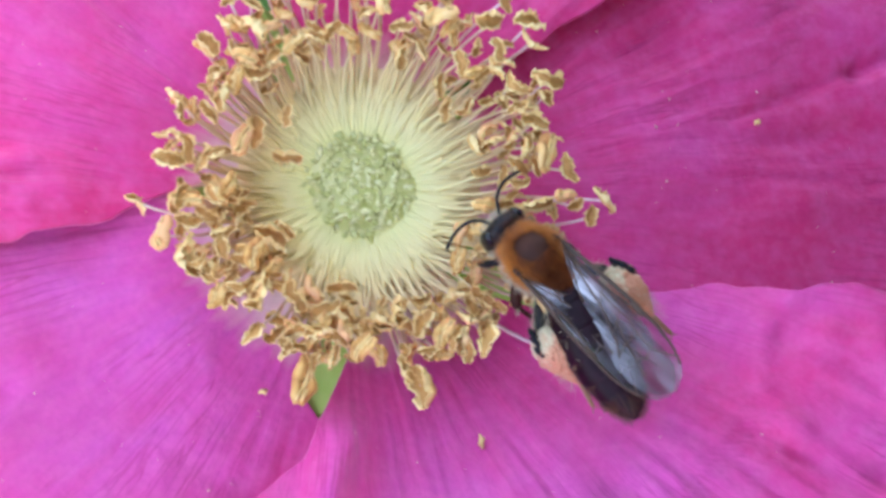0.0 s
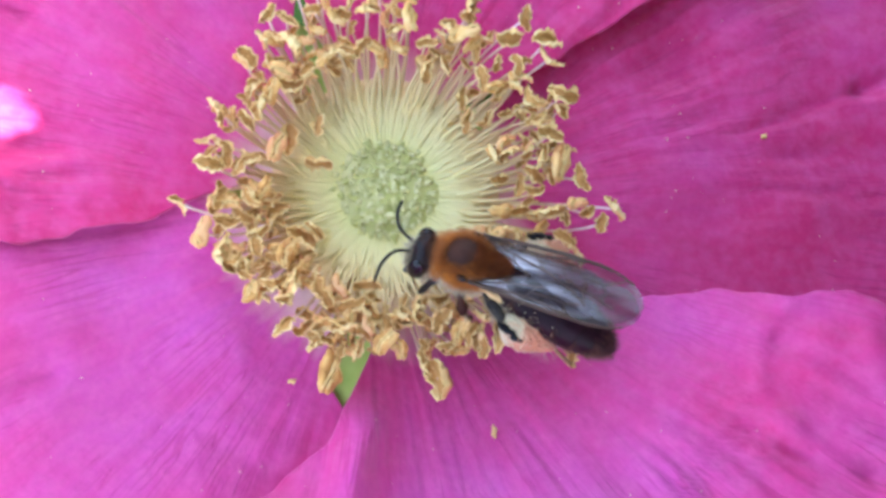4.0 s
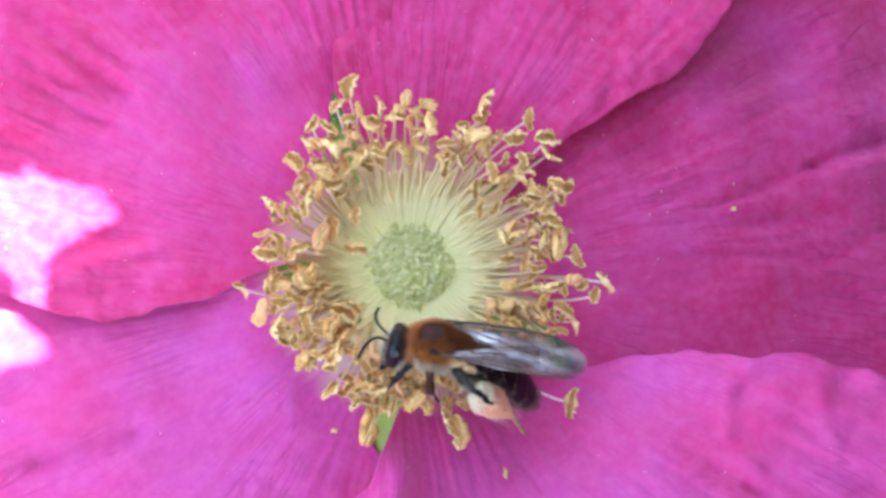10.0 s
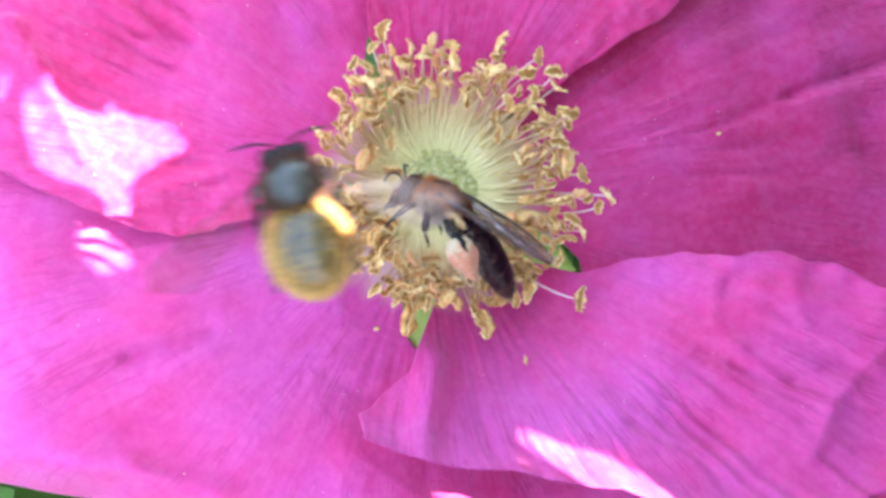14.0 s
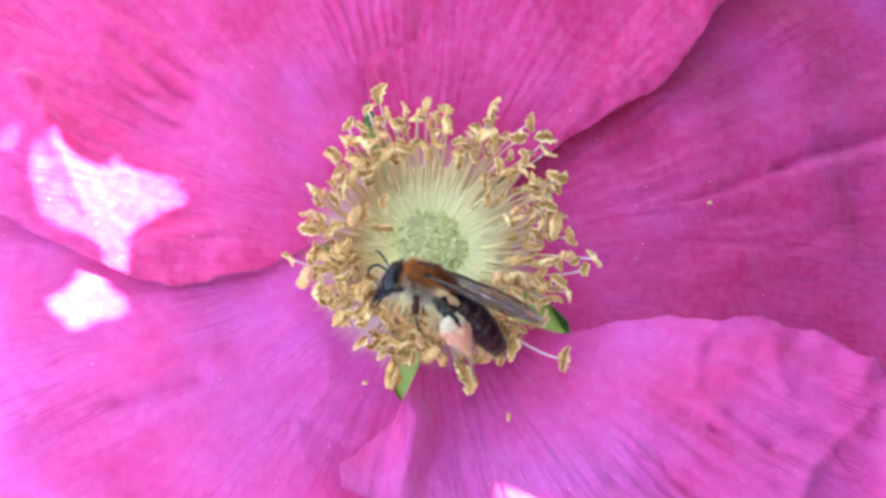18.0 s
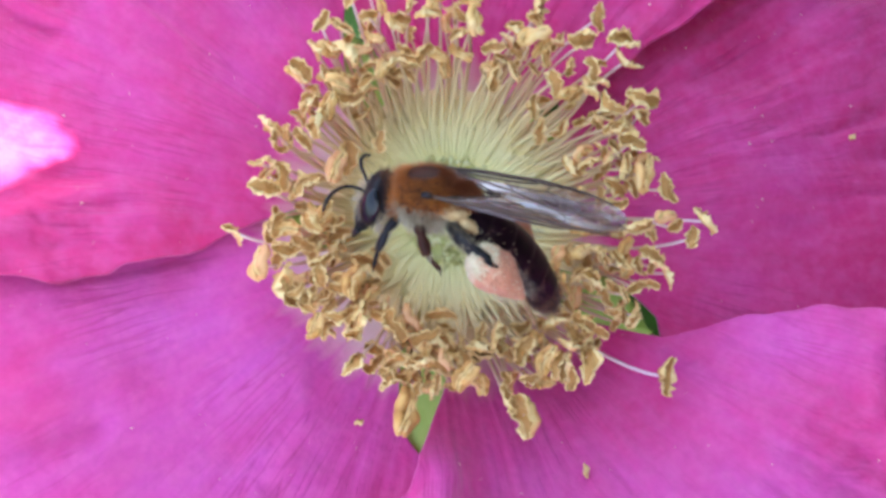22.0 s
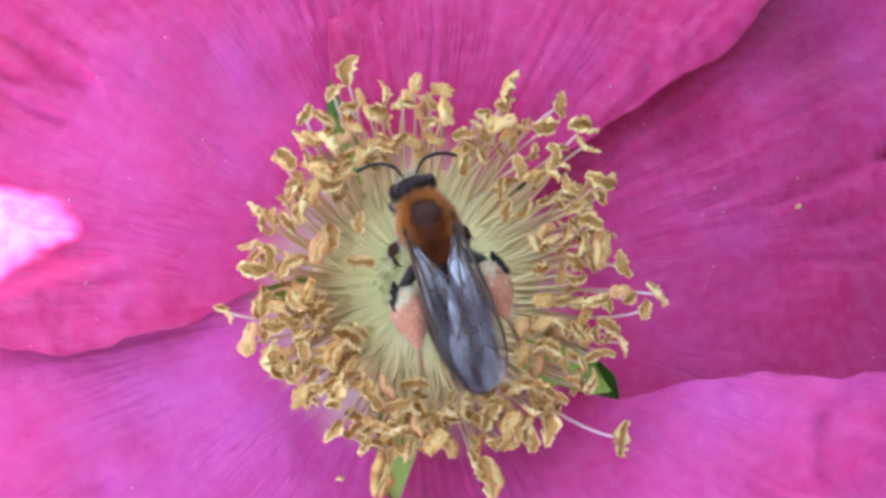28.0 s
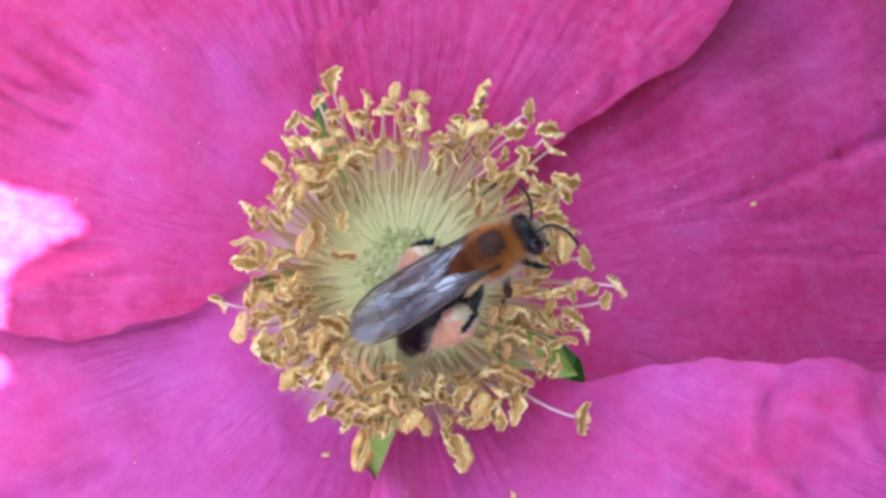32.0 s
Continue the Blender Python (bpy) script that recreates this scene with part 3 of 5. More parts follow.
# ---- mesh building, in millimetres ----
class Shape:
    def __init__(self):
        self.v, self.f, self.m = [], [], []

    def add(self, verts, faces, slot=0):
        k = len(self.v)
        self.v.extend(tuple(p) for p in verts)
        self.f.extend(tuple(i + k for i in f) for f in faces)
        self.m.extend([slot] * len(faces))
        return self

    def grid(self, rows, closed=False, slot=0):
        n, w = len(rows), len(rows[0])
        faces = [(i * w + j, i * w + (j + 1) % w, (i + 1) * w + (j + 1) % w, (i + 1) * w + j) for i in range(n - 1) for j in range(w if closed else w - 1)]
        return self.add([p for row in rows for p in row], faces, slot)

    def tube(self, points, radii, sides=6, slot=0, flat=1.0):
        points = [Vector(p) for p in points]
        rows = []
        side = None
        for i, p in enumerate(points):
            d = (points[min(i + 1, len(points) - 1)] - points[max(i - 1, 0)]).normalized()
            if side is None:
                side = d.orthogonal().normalized()
            side = (side - d * side.dot(d)).normalized()
            other = d.cross(side)
            r = radii[i] if isinstance(radii, (list, tuple)) else radii
            rows.append([p + (side * math.cos(a) * r + other * math.sin(a) * r * flat) for a in (2 * math.pi * k / sides for k in range(sides))])
        k = len(self.v)
        self.grid(rows, True, slot)
        self.f += [tuple(k + j for j in reversed(range(sides))), tuple(k + (len(rows) - 1) * sides + j for j in range(sides))]
        self.m += [slot, slot]
        return self

    def ball(self, centre, radii, nu=18, nv=10, slot=0, rough=0.0, turn=None):
        rows = []
        for i in range(nv + 1):
            a = math.pi * (i + 0.02) / (nv + 0.04) - math.pi / 2
            row = []
            for j in range(nu):
                b = 2 * math.pi * j / nu
                d = Vector((math.cos(a) * math.cos(b), math.cos(a) * math.sin(b), math.sin(a)))
                k = 1 + rough * noise.noise(d * 2.7 + Vector(centre)) + rough * 0.5 * noise.noise(d * 7.1 + Vector(centre))
                q = Vector((d.x * radii[0], d.y * radii[1], d.z * radii[2])) * k
                if turn is not None:
                    q = turn @ q
                row.append(q + Vector(centre))
            rows.append(row)
        return self.grid(rows, True, slot)

    def hair(self, root, tip, width, slot=0):
        root, tip = Vector(root), Vector(tip)
        d = (tip - root).normalized()
        s = d.orthogonal().normalized() * width
        o = d.cross(s)
        return self.add([root + s, root - s * 0.5 + o * 0.87, root - s * 0.5 - o * 0.87, tip], [(0, 1, 3), (1, 2, 3), (2, 0, 3)], slot)

    def mesh(self, name, smooth=True):
        me = bpy.data.meshes.new(name)
        me.from_pydata([(x * MM, y * MM, z * MM) for x, y, z in self.v], [], self.f)
        me.polygons.foreach_set("material_index", self.m)
        me.polygons.foreach_set("use_smooth", [smooth] * len(self.f))
        me.update()
        return me


def part(name, shape, mats, parent=None, label="", place=None, smooth=True):
    me = shape.mesh(name, smooth) if isinstance(shape, Shape) else shape
    if not me.materials:
        for m in mats if isinstance(mats, (list, tuple)) else [mats]:
            me.materials.append(m)
    ob = new(name, me)
    if parent is not None:
        ob.parent = parent
    if place is not None:
        ob.matrix_basis = place
    return tagged(ob, label) if label else ob


def mm(x, y, z, rx=0, ry=0, rz=0):
    return pose(x * MM, y * MM, z * MM, rx, ry, rz)


def lerp_table(table, r):
    x0, y0 = table[0]
    if r <= x0:
        return y0
    for x1, y1 in table:
        if r < x1:
            return y0 + (y1 - y0) * (r - x0) / (x1 - x0)
        x0, y0 = x1, y1
    return y0


def bez(p0, p1, p2, n):
    p0, p1, p2 = Vector(p0), Vector(p1), Vector(p2)
    return [p0 * (1 - t) ** 2 + p1 * 2 * t * (1 - t) + p2 * t * t for t in (k / (n - 1) for k in range(n))]


def polar(r, a, z=0.0):
    return Vector((r * math.cos(radians(a)), r * math.sin(radians(a)), z))


# ---- ground and stems ----
ground = Shape()
GROUND_Z = -420.0
ground.grid([[(x, y, GROUND_Z + 14 * noise.noise(Vector((x * 0.004, y * 0.004, 0)))) for x in np.linspace(-1, 1, 61) ** 3 * 60000] for y in np.linspace(-1, 1, 61) ** 3 * 60000])
tagged(part("ground", ground, SOIL), "dark crumbly garden soil under the rose bush", "ground", kind="structure")

flower = tagged(new("rose_flower"), "open magenta pink rose with a ring of golden stamens", "flower")
stem = Shape().tube(bez((0, 0, -9), (2, -6, -160), (6, 20, GROUND_Z - 4), 22), [2.2] + [1.4] * 20 + [2.2], 10)
part("stem", stem, CANE, flower, "thin green flower stem")
part("hip", Shape().ball((0, 0, -11.5), (4.2, 4.2, 4.6), 20, 12), SEPAL, flower, "smooth green rose hip under the petals")


# ---- petals ----
# each: middle angle, start edge and end edge as (radius, angle), outer edge as (angle, radius), height along the radius
def bowl(r):
    return lerp_table([(0, -6.0), (3, -5.6), (6, -4.9), (10, -4.0), (15, -3.4), (20, -2.6), (28, -1.6), (40, -1.0)], r)


def bowl_low(r):
    return lerp_table([(0, -6.0), (3, -5.6), (6, -4.6), (9, -2.8), (12, -1.2), (16, 1.6), (20, 3.6), (26, 5.6), (40, 7.0)], r)


def bowl_back(r):
    return lerp_table([(0, -6.2), (6, -5.4), (10, -4.8), (15, -4.3), (20, -4.0), (30, -4.2), (46, -5.4)], r)


def petal(middle, start, end, rim, height, start_over, end_over, seed, creases=(), ripple=0.12, curl=0.0, hue=0.5, label="", shut=False, pleat=0.0, shut_end=False):
    """start and end: the petal's two sides. An 'over' side lies on its neighbour, the other slips below."""
    nu, nv = 150, 104
    shape = Shape()
    rows = []
    for i in range(nv + 1):
        v = i / nv
        row = []
        for j in range(nu + 1):
            u = j / nu
            r_guess = 3.2 + v * 26
            a = 0
            for _ in range(7):
                neck = lerp_table([(3, 18), (7, 8), (9, 3.5), (10.8, 0)], r_guess)
                wave = lerp_table([(9, 0), (14, 2.2)], r_guess)
                tuck = lerp_table([(5, 0), (8, 13), (13, 15)] if shut else [(10.8, 0), (13.5, 15)], r_guess)
                tuck_end = lerp_table([(6.2, 0), (8.5, 13), (13, 15)] if shut_end else [(9.5, 0), (13, 15)], r_guess)
                s = lerp_table(start, r_guess) + neck - (0 if start_over > 0 else tuck) + wave * (noise.noise(Vector((r_guess * 0.28, seed * 3.3, 0))) + 0.35 * noise.noise(Vector((r_guess * 1.1, seed * 3.3, 3))))
                e = lerp_table(end, r_guess) - neck + (0 if end_over > 0 else tuck_end) + wave * (noise.noise(Vector((r_guess * 0.28, seed * 3.3, 7))) + 0.35 * noise.noise(Vector((r_guess * 1.1, seed * 3.3, 5))))
                a = s + (e - s) * u
                r_guess = 0.4 * r_guess + 0.6 * (3.2 + v * (lerp_table(rim, a) - 3.2))
            r = r_guess
            z = height(r)
            du, de = u * (e - s), (1 - u) * (e - s)
            grow = min(1.0, max(0.0, (r - 6) / 6))
            for d, over in ((du, start_over), (de, end_over)):
                k = math.exp(-(d / 9.0) ** 2)
                z += (0.55 + 0.5 * noise.noise(Vector((r * 0.7, d * 0.12, seed)))) * max(0.0, over) * k * grow
                if over < 0:
                    z += 1.15 * over * max(0.0, 1 - d / 30.0) * grow
            p = polar(r, a)
            q = Vector((p.x * 0.16 + seed * 7.3, p.y * 0.16, seed))
            z += 0.8 * noise.noise(q) * grow
            q2 = Vector((a * 0.20 + seed * 3.1, r * 0.16, seed * 2.0))
            z += ripple * noise.noise(q2) * min(1.0, max(0.0, (r - 9) / 8))
            q3 = Vector((a * 0.5 + seed, r * 0.12, seed * 2.0))
            z += 0.10 * noise.noise(q3) * grow
            if r > 12:
                q4 = Vector((a * 0.42 + 0.25 * noise.noise(p * 0.25), r * 0.30, seed))
                z += ripple * 0.9 * (0.5 - abs(noise.noise(q4))) * (0.4 + max(0.0, noise.noise(p * 0.12 + Vector((seed, 0, 0))) + 0.4)) * min(1.0, (r - 12) / 6)
            if pleat and r > 12:
                folds = noise.noise(Vector((a * 0.75 + 0.8 * noise.noise(p * 0.3), r * 0.11, seed + 4)))
                z += pleat * folds * min(1.0, (r - 12) / 5) * (0.3 + max(0.0, 0.6 + noise.noise(p * 0.16 + Vector((0, seed, 0)))))
            for (ra, aa, rb, ab, h, w) in creases:
                A, B = polar(ra, aa), polar(rb, ab)
                t = max(0.0, min(1.0, (p - A).dot(B - A) / (B - A).length_squared))
                d = (p - A - (B - A) * t).length + 0.25 * noise.noise(p * 0.5)
                z += h * math.exp(-(d / w) ** 2)
            edge = max(0.0, (v - 0.86) / 0.14)
            z += curl * edge * edge
            row.append(Vector((p.x, p.y, z)))
        rows.append(row)
    turn = Matrix.Rotation(radians(-middle), 3, "Z")
    top = [[turn @ q for q in row] for row in rows]
    under = [[q - Vector((0, 0, 0.16)) for q in row] for row in top]
    shape.grid(top)
    k, w, n = len(shape.v), nu + 1, nv + 1
    shape.grid([list(reversed(row)) for row in under])
    loop = [(0, j) for j in range(w)] + [(i, w - 1) for i in range(1, n)] + [(n - 1, j) for j in range(w - 2, -1, -1)] + [(i, 0) for i in range(n - 2, 0, -1)]
    ids = [i * w + j for i, j in loop]
    low = [k + i * w + (w - 1 - j) for i, j in loop]
    for q in range(len(ids)):
        o = (q + 1) % len(ids)
        shape.f.append((ids[q], low[q], low[o], ids[o]))
        shape.m.append(0)
    ob = part("petal", shape, PETAL, flower, label, pose(0, 0, 0, 0, 0, middle))
    # petal tint; high values also paint the sky's bluish reflection as violet
    ob.color = (hue, hue, hue, 1)
    return ob


AB = [(0, 40), (12, 40), (16.5, 38), (20.3, 37), (22.4, 38.5), (24.2, 39.5), (28.7, 42), (40, 44)]
BC = [(0, -34), (10.5, -33.5), (12.7, -23.6), (15.7, -19), (19.7, -16), (23.2, -15.3), (26.9, -17.5), (29.5, -22), (31.2, -29)]
CD = [(0, -98), (10.6, -102), (12.5, -104), (15.8, -113), (17, -112)]
DE = [(0, -176), (9.7, -170.5), (13, -168), (16, -167.5), (20, -171), (22.5, -175), (26, -180)]
EA = [(0, 120), (8, 119), (13.7, 109.7), (16.4, 107), (40, 104)]
petal(75, AB, EA, [(30, 44), (60, 42), (90, 40), (125, 40)], bowl, 1.0, 0.25, 1.0, ripple=0.12, pleat=0.05,
      creases=[(14, 108, 19, 106, -0.5, 0.6), (14.0, 43, 17.5, 44, 0.35, 0.9), (15.5, 41, 17.5, 46, -0.25, 0.5)], hue=0.385, label="pink petal with a smooth pale middle")
petal(4, [(0, -24), (10.9, -23.5), (11.8, -25), *BC[2:]], AB, [(-45, 40), (0, 46), (40, 48), (60, 46)], bowl_back, -1.0, -1.0, 2.0, ripple=0.30, pleat=0.14,
      creases=[(19, 13, 26.8, 15.6, -0.25, 0.5), (26.8, 15.6, 36.6, 17, -0.6, 0.6), (25, 13.5, 36, 14.4, 0.35, 1.0), (13, 6, 22, 1, 0.25, 1.2), (15, 28, 30, 31, -0.35, 1.0)], hue=0.46, label="shaded magenta petal lying under its neighbours", shut_end=True)
petal(-62, CD, BC, [(-125, 16.8), (-106, 17.2), (-83, 18.0), (-67, 20.7), (-52, 27), (-35, 32), (-20, 33)], bowl_low, 0.15, 1.0, 3.0, ripple=0.26, pleat=0.26,
      creases=[(28.3, -19, 26.8, -27, 0.22, 0.40), (26.8, -27, 25.9, -35, 0.22, 0.40), (25.9, -35, 26.5, -42, 0.20, 0.45), (17.7, -16, 17.1, -24, 0.20, 0.40), (17.1, -24, 17.9, -31, 0.22, 0.40), (17.9, -31, 20.2, -35, 0.20, 0.45),
               (20.5, -36, 23.6, -34, -0.32, 0.6), (23.6, -34, 25.9, -28, -0.32, 0.6), (21.0, -20, 22.5, -26, 0.14, 0.5), (16.5, -55, 22.2, -49, -0.35, 0.8), (11.6, -98, 16, -100, 1.5, 1.3), (11.8, -96, 13.4, -99, 0.3, 0.5), (14, -75, 18, -70, -0.3, 1.1), (18.5, -57, 21.2, -53.5, -0.3, 0.4), (19.6, -53, 22.4, -49.5, -0.3, 0.4), (20.4, -49.5, 23.0, -46.5, -0.28, 0.4)], curl=1.5, hue=0.585, label="violet pink petal with a raised creased rim, violet deepened for sky sheen")
petal(-140, DE, [(0, -98), (11, -102), (14, -112), (17, -100), (21, -70), (30, -60)], [(-185, 38), (-160, 36), (-151, 34), (-148, 33.2), (-144, 31.2), (-138, 28.6), (-126, 27), (-110, 27), (-60, 27)], lambda r: bowl(r) - 0.2, -0.65, -1.0, 4.0, ripple=0.14, pleat=0.05,
      creases=[(16, -153, 27, -157, 0.5, 1.0), (17.4, -148, 22.2, -151, -0.5, 0.6), (22.2, -151, 27, -151, -0.5, 0.9), (18, -143, 25, -146, 0.4, 1.0), (29.0, -144, 25.7, -138, 0.7, 0.8), (25.7, -138, 23.5, -126, 0.7, 0.8)], curl=-5.5, hue=0.66, label="broad violet pink petal with a soft fold, violet deepened for sky sheen", shut=True)
petal(150, EA, [(r, a + 360) for r, a in DE], [(90, 38), (130, 40), (160, 39), (178, 35), (184, 30), (190, 26), (195, 24)], bowl, -0.35, 0.6, 5.0, ripple=0.36, pleat=0.24,
      creases=[(31, 162, 27.2, 162, 0.9, 0.7), (27.2, 162, 25.2, 166, 0.9, 0.7), (25.2, 166, 22, 177, 0.8, 0.8), (13, 185, 22, 187, 0.9, 1.6), (18, 152, 24, 150, -0.5, 0.7), (19, 142, 26, 146, -0.4, 0.8), (14, 178, 17, 182, 0.3, 0.5), (16, 176, 20, 183, -0.3, 0.6), (18.8, 147, 21.4, 147.5, -0.4, 0.35), (18.4, 150.5, 21.6, 151, -0.45, 0.35), (18.9, 153.5, 21.2, 154.5, -0.45, 0.35), (18.3, 157, 21.0, 157.5, -0.4, 0.4)], hue=0.51, label="pink petal with wavy wrinkles and a sunlit patch")

for angle, reach, broad in ((116, 5.8, 3.0), (186, 4.7, 3.0), (263, 6.9, 4.6), (332, 6.9, 3.4), (40, 3.8, 3.0)):
    s = Shape()
    rows = []
    for i in range(13):
        t = i / 12
        w = broad * math.sin(math.pi * min(1, 0.25 + t * 0.75)) + 0.1
        rows.append([(4 + reach * t, w * u * 0.62, -5.9 + 0.5 * t - 0.5 * abs(u)) for u in (-1, -0.5, 0, 0.5, 1)])
    s.grid(rows)
    s.grid([[(x, y, z - 0.25) for x, y, z in reversed(row)] for row in rows])
    part("sepal", s, SEPAL, flower, "fresh green sepal", pose(0, 0, 0, 0, 0, angle))

# ---- centre of the flower ----
rows = []
for i in range(14):
    r = 0.05 + 5.4 * i / 13
    z = -3.72 + 0.10 * math.cos(min(1, r / 2.9) * math.pi) + 0.22 * max(0, r - 2.9) - 0.9 * max(0, r - 5.2)
    rows.append([polar(r, 360 * j / 48, z + 0.12 * noise.noise(polar(r, 360 * j / 48) * 1.4)) for j in range(48)])
part("flower_disc", Shape().grid(rows, True), FILAMENT, flower, "cream yellow disc in the flower's middle")
rows = []
for i in range(13):
    row = []
    for j in range(40):
        r = (0.02 + 2.3 * i / 12) * (1 + 0.22 * noise.noise(polar(1.6, 9 * j, 4.0)) + 0.10 * noise.noise(polar(5.0, 9 * j, 1.0)))
        row.append(polar(r, 9 * j, -3.80 + 0.46 * (1 - (i / 12) ** 2) + 0.14 * noise.noise(polar(r, 9 * j) * 2.2)))
    rows.append(row)
part("stigma_cushion", Shape().grid(rows, True), STIGMA, flower, "felted green cushion of stigmas")
STIGMAS = [Shape().ball((0, 0, 0), (0.15 + 0.03 * k, 0.12, 0.13), 9, 6, rough=0.9).mesh("stigma") for k in range(3)]
for k in range(230):
    r, a = 2.35 * math.sqrt((k + 0.5) / 230) + random.uniform(-0.2, 0.2), k * 137.508 + random.uniform(-20, 20)
    z = -3.80 + 0.5 * (1 - (r / 2.5) ** 2) + random.uniform(-0.08, 0.08)
    part("stigma", STIGMAS[k % 3], STIGMA, flower, "", mm(*polar(r, a, z), random.uniform(-40, 40), random.uniform(-40, 40), random.uniform(0, 360)))

inner = Shape()
for k in range(720):
    a = k * 360 / 720 + random.uniform(-1, 1)
    r0, r1 = random.uniform(1.8, 2.9), random.uniform(3.6, 5.3)
    z1 = -3.6 + (r1 - 3.9) * random.uniform(0.3, 0.8)
    inner.tube(bez(polar(r0, a, -3.98), polar((r0 + r1) / 2, a + random.uniform(-2, 2), -3.69), polar(r1, a + random.uniform(-4, 4), z1), 6), [0.11, 0.11, 0.10, 0.095, 0.08, 0.06], 5)
tagged(part("filament_ring", inner, FILAMENT, flower, "pale radiating filaments round the green middle"), kind="stuff")


def anther_mesh(seed):
    """An anther about 1 long, along x: a thin crumpled boat with frilled lips that has split open, or two closed lobes."""
    rnd = random.Random(seed * 31)
    closed = seed % 5 == 0
    bend, sway, twist = rnd.uniform(-0.9, 0.9), rnd.uniform(-0.8, 0.8), rnd.uniform(-1.8, 1.8)
    wide, gape = rnd.uniform(0.18, 0.25), radians(rnd.uniform(95, 140))

    def place(x, y, z):
        q = Matrix.Rotation(twist * x, 3, "X") @ Vector((x, y, z))
        q.z -= bend * x * x
        q.y += sway * x * x + 0.03 * math.sin(9 * x + seed)
        return q

    shape = Shape()
    n, w = 19, 13
    if closed:
        for side in (-1, 1):
            part_way = rnd.uniform(0.10, 0.15)
            path = [place((i / 13 - 0.5) * 0.94, side * (part_way * math.sin(math.pi * (0.12 + 0.76 * i / 13)) + 0.05 * (i / 13) ** 3), 0.05 * math.sin(i * 0.8 + seed + side)) for i in range(14)]
            shape.tube(path, [0.165 * max(0.2, math.sin(math.pi * (0.06 + 0.88 * i / 13))) ** 0.5 * rnd.uniform(0.86, 1.12) for i in range(14)], 10, 0, 0.8)
            lip = [place((i / 13 - 0.5) * 0.90, side * 0.055, 0.12 + 0.02 * math.sin(i * 1.7 + seed)) for i in range(14)]
            shape.tube(lip, [0.03 + 0.02 * math.sin(math.pi * i / 13) for i in range(14)], 5, 2)
        shape.tube([place(x * 0.1 - 0.4, 0, 0.07) for x in range(9)], 0.05, 5, 1)
    else:
        outer, inner = [], []
        for i in range(n):
            s = i / (n - 1)
            half = wide * max(0.10, math.sin(math.pi * (0.06 + 0.88 * s))) ** 0.45
            half *= 1 + 0.5 * noise.noise(Vector((s * 3.1, seed * 1.7, 0)))
            row, row2 = [], []
            for j in range(w):
                u = 2 * j / (w - 1) - 1
                b = u * gape * (0.72 + 0.28 * math.sin(math.pi * s))
                k = 1 + 0.55 * noise.noise(Vector((s * 4.5, u * 1.6, seed))) - 0.42 * math.exp(-(u / 0.22) ** 2)
                frill = abs(u) ** 5 * (0.75 * noise.noise(Vector((s * 9.0, u, seed * 2.3))) + 0.10)
                y, z = math.sin(b) * half * (k + frill), -math.cos(b) * half * 0.95 * (k + 0.5 * frill) + abs(u) ** 4 * 0.22 * noise.noise(Vector((s * 10, u * 2, seed)))
                x = (s - 0.5) * 0.96 + abs(u) ** 4 * 0.05 * noise.noise(Vector((s * 8, u * 3, seed + 9)))
                row.append(place(x, y, z))
                row2.append(place(x * 0.95, y * 0.80, z * 0.80 + 0.012))
            outer.append(row)
            inner.append(row2)
        shape.grid([row[2:-2] for row in outer], False, 0)
        shape.grid([row[:3] for row in outer], False, 2)
        shape.grid([row[-3:] for row in outer], False, 2)
        shape.grid([list(reversed(row[2:-2])) for row in inner], False, 1)
        shape.grid([list(reversed(row[:3])) for row in inner], False, 2)
        shape.grid([list(reversed(row[-3:])) for row in inner], False, 2)
        for j in (0, w - 1):
            shape.grid([[outer[i][j], inner[i][j]] for i in range(n)], False, 2)
        for i in (0, n - 1):
            shape.grid([outer[i], inner[i]], False, 0)
    me = shape.mesh("anther")
    for m in (ANTHER, ANTHER_IN, ANTHER_LIP):
        me.materials.append(m)
    return me


ANTHERS = [anther_mesh(k + 1) for k in range(20)]


def stamen(angle, radius, spin, length, k, lower=0.0):
    rnd = random.Random(k * 17 + 3)
    tip_z = rnd.uniform(-0.35, 0.45) if radius > 7.0 else -0.4 * (7.0 - radius) + rnd.uniform(-0.3, 0.2)
    tip_z += lower
    tip = polar(radius, angle, tip_z)
    a0 = angle + rnd.uniform(-5, 5)
    base = polar(rnd.uniform(3.0, 4.2), a0, -4.1)
    mid = polar(radius * 0.80, angle + rnd.uniform(-9, 9), -2.2 + tip_z * 0.3)
    path = bez(base, mid, tip - Vector((0, 0, 0.22)), 9)
    s = Shape().tube(path, [0.12, 0.11, 0.10, 0.09, 0.08, 0.075, 0.07, 0.065, 0.06], 6)
    filament = part("stamen", s, FILAMENT, flower)
    me = ANTHERS[k % len(ANTHERS)]
    if radius > 10.5:
        me = ANTHERS[5]
    ob = part("anther", me, (ANTHER, ANTHER_IN, ANTHER_LIP), filament)
    tilt = rnd.uniform(-35, 35)
    ob.matrix_basis = mm(tip.x, tip.y, tip.z + 0.12, rnd.uniform(-70, 70), tilt * 0.7, spin) @ Matrix.Scale(length * 1.12, 4)
    return filament


for k, row in enumerate(STAMENS_TOP + STAMENS_LEFT + STAMENS_LOW + STAMENS_CORNER + STAMENS_RIGHT):
    stamen(*row, k)
# shorter stamens that fill the ring, lower than the rest
rnd = random.Random(21)
for k in range(250):
    low = k < 40
    a = rnd.uniform(190, 345) if low else rnd.uniform(0, 360)
    r = rnd.uniform(5.8, 8.8) if low else rnd.uniform(5.5, 8.6)
    stamen(a, r, rnd.uniform(-90, 90), rnd.uniform(0.75, 1.15), 200 + k, -0.5 if k % 2 else -1.0)

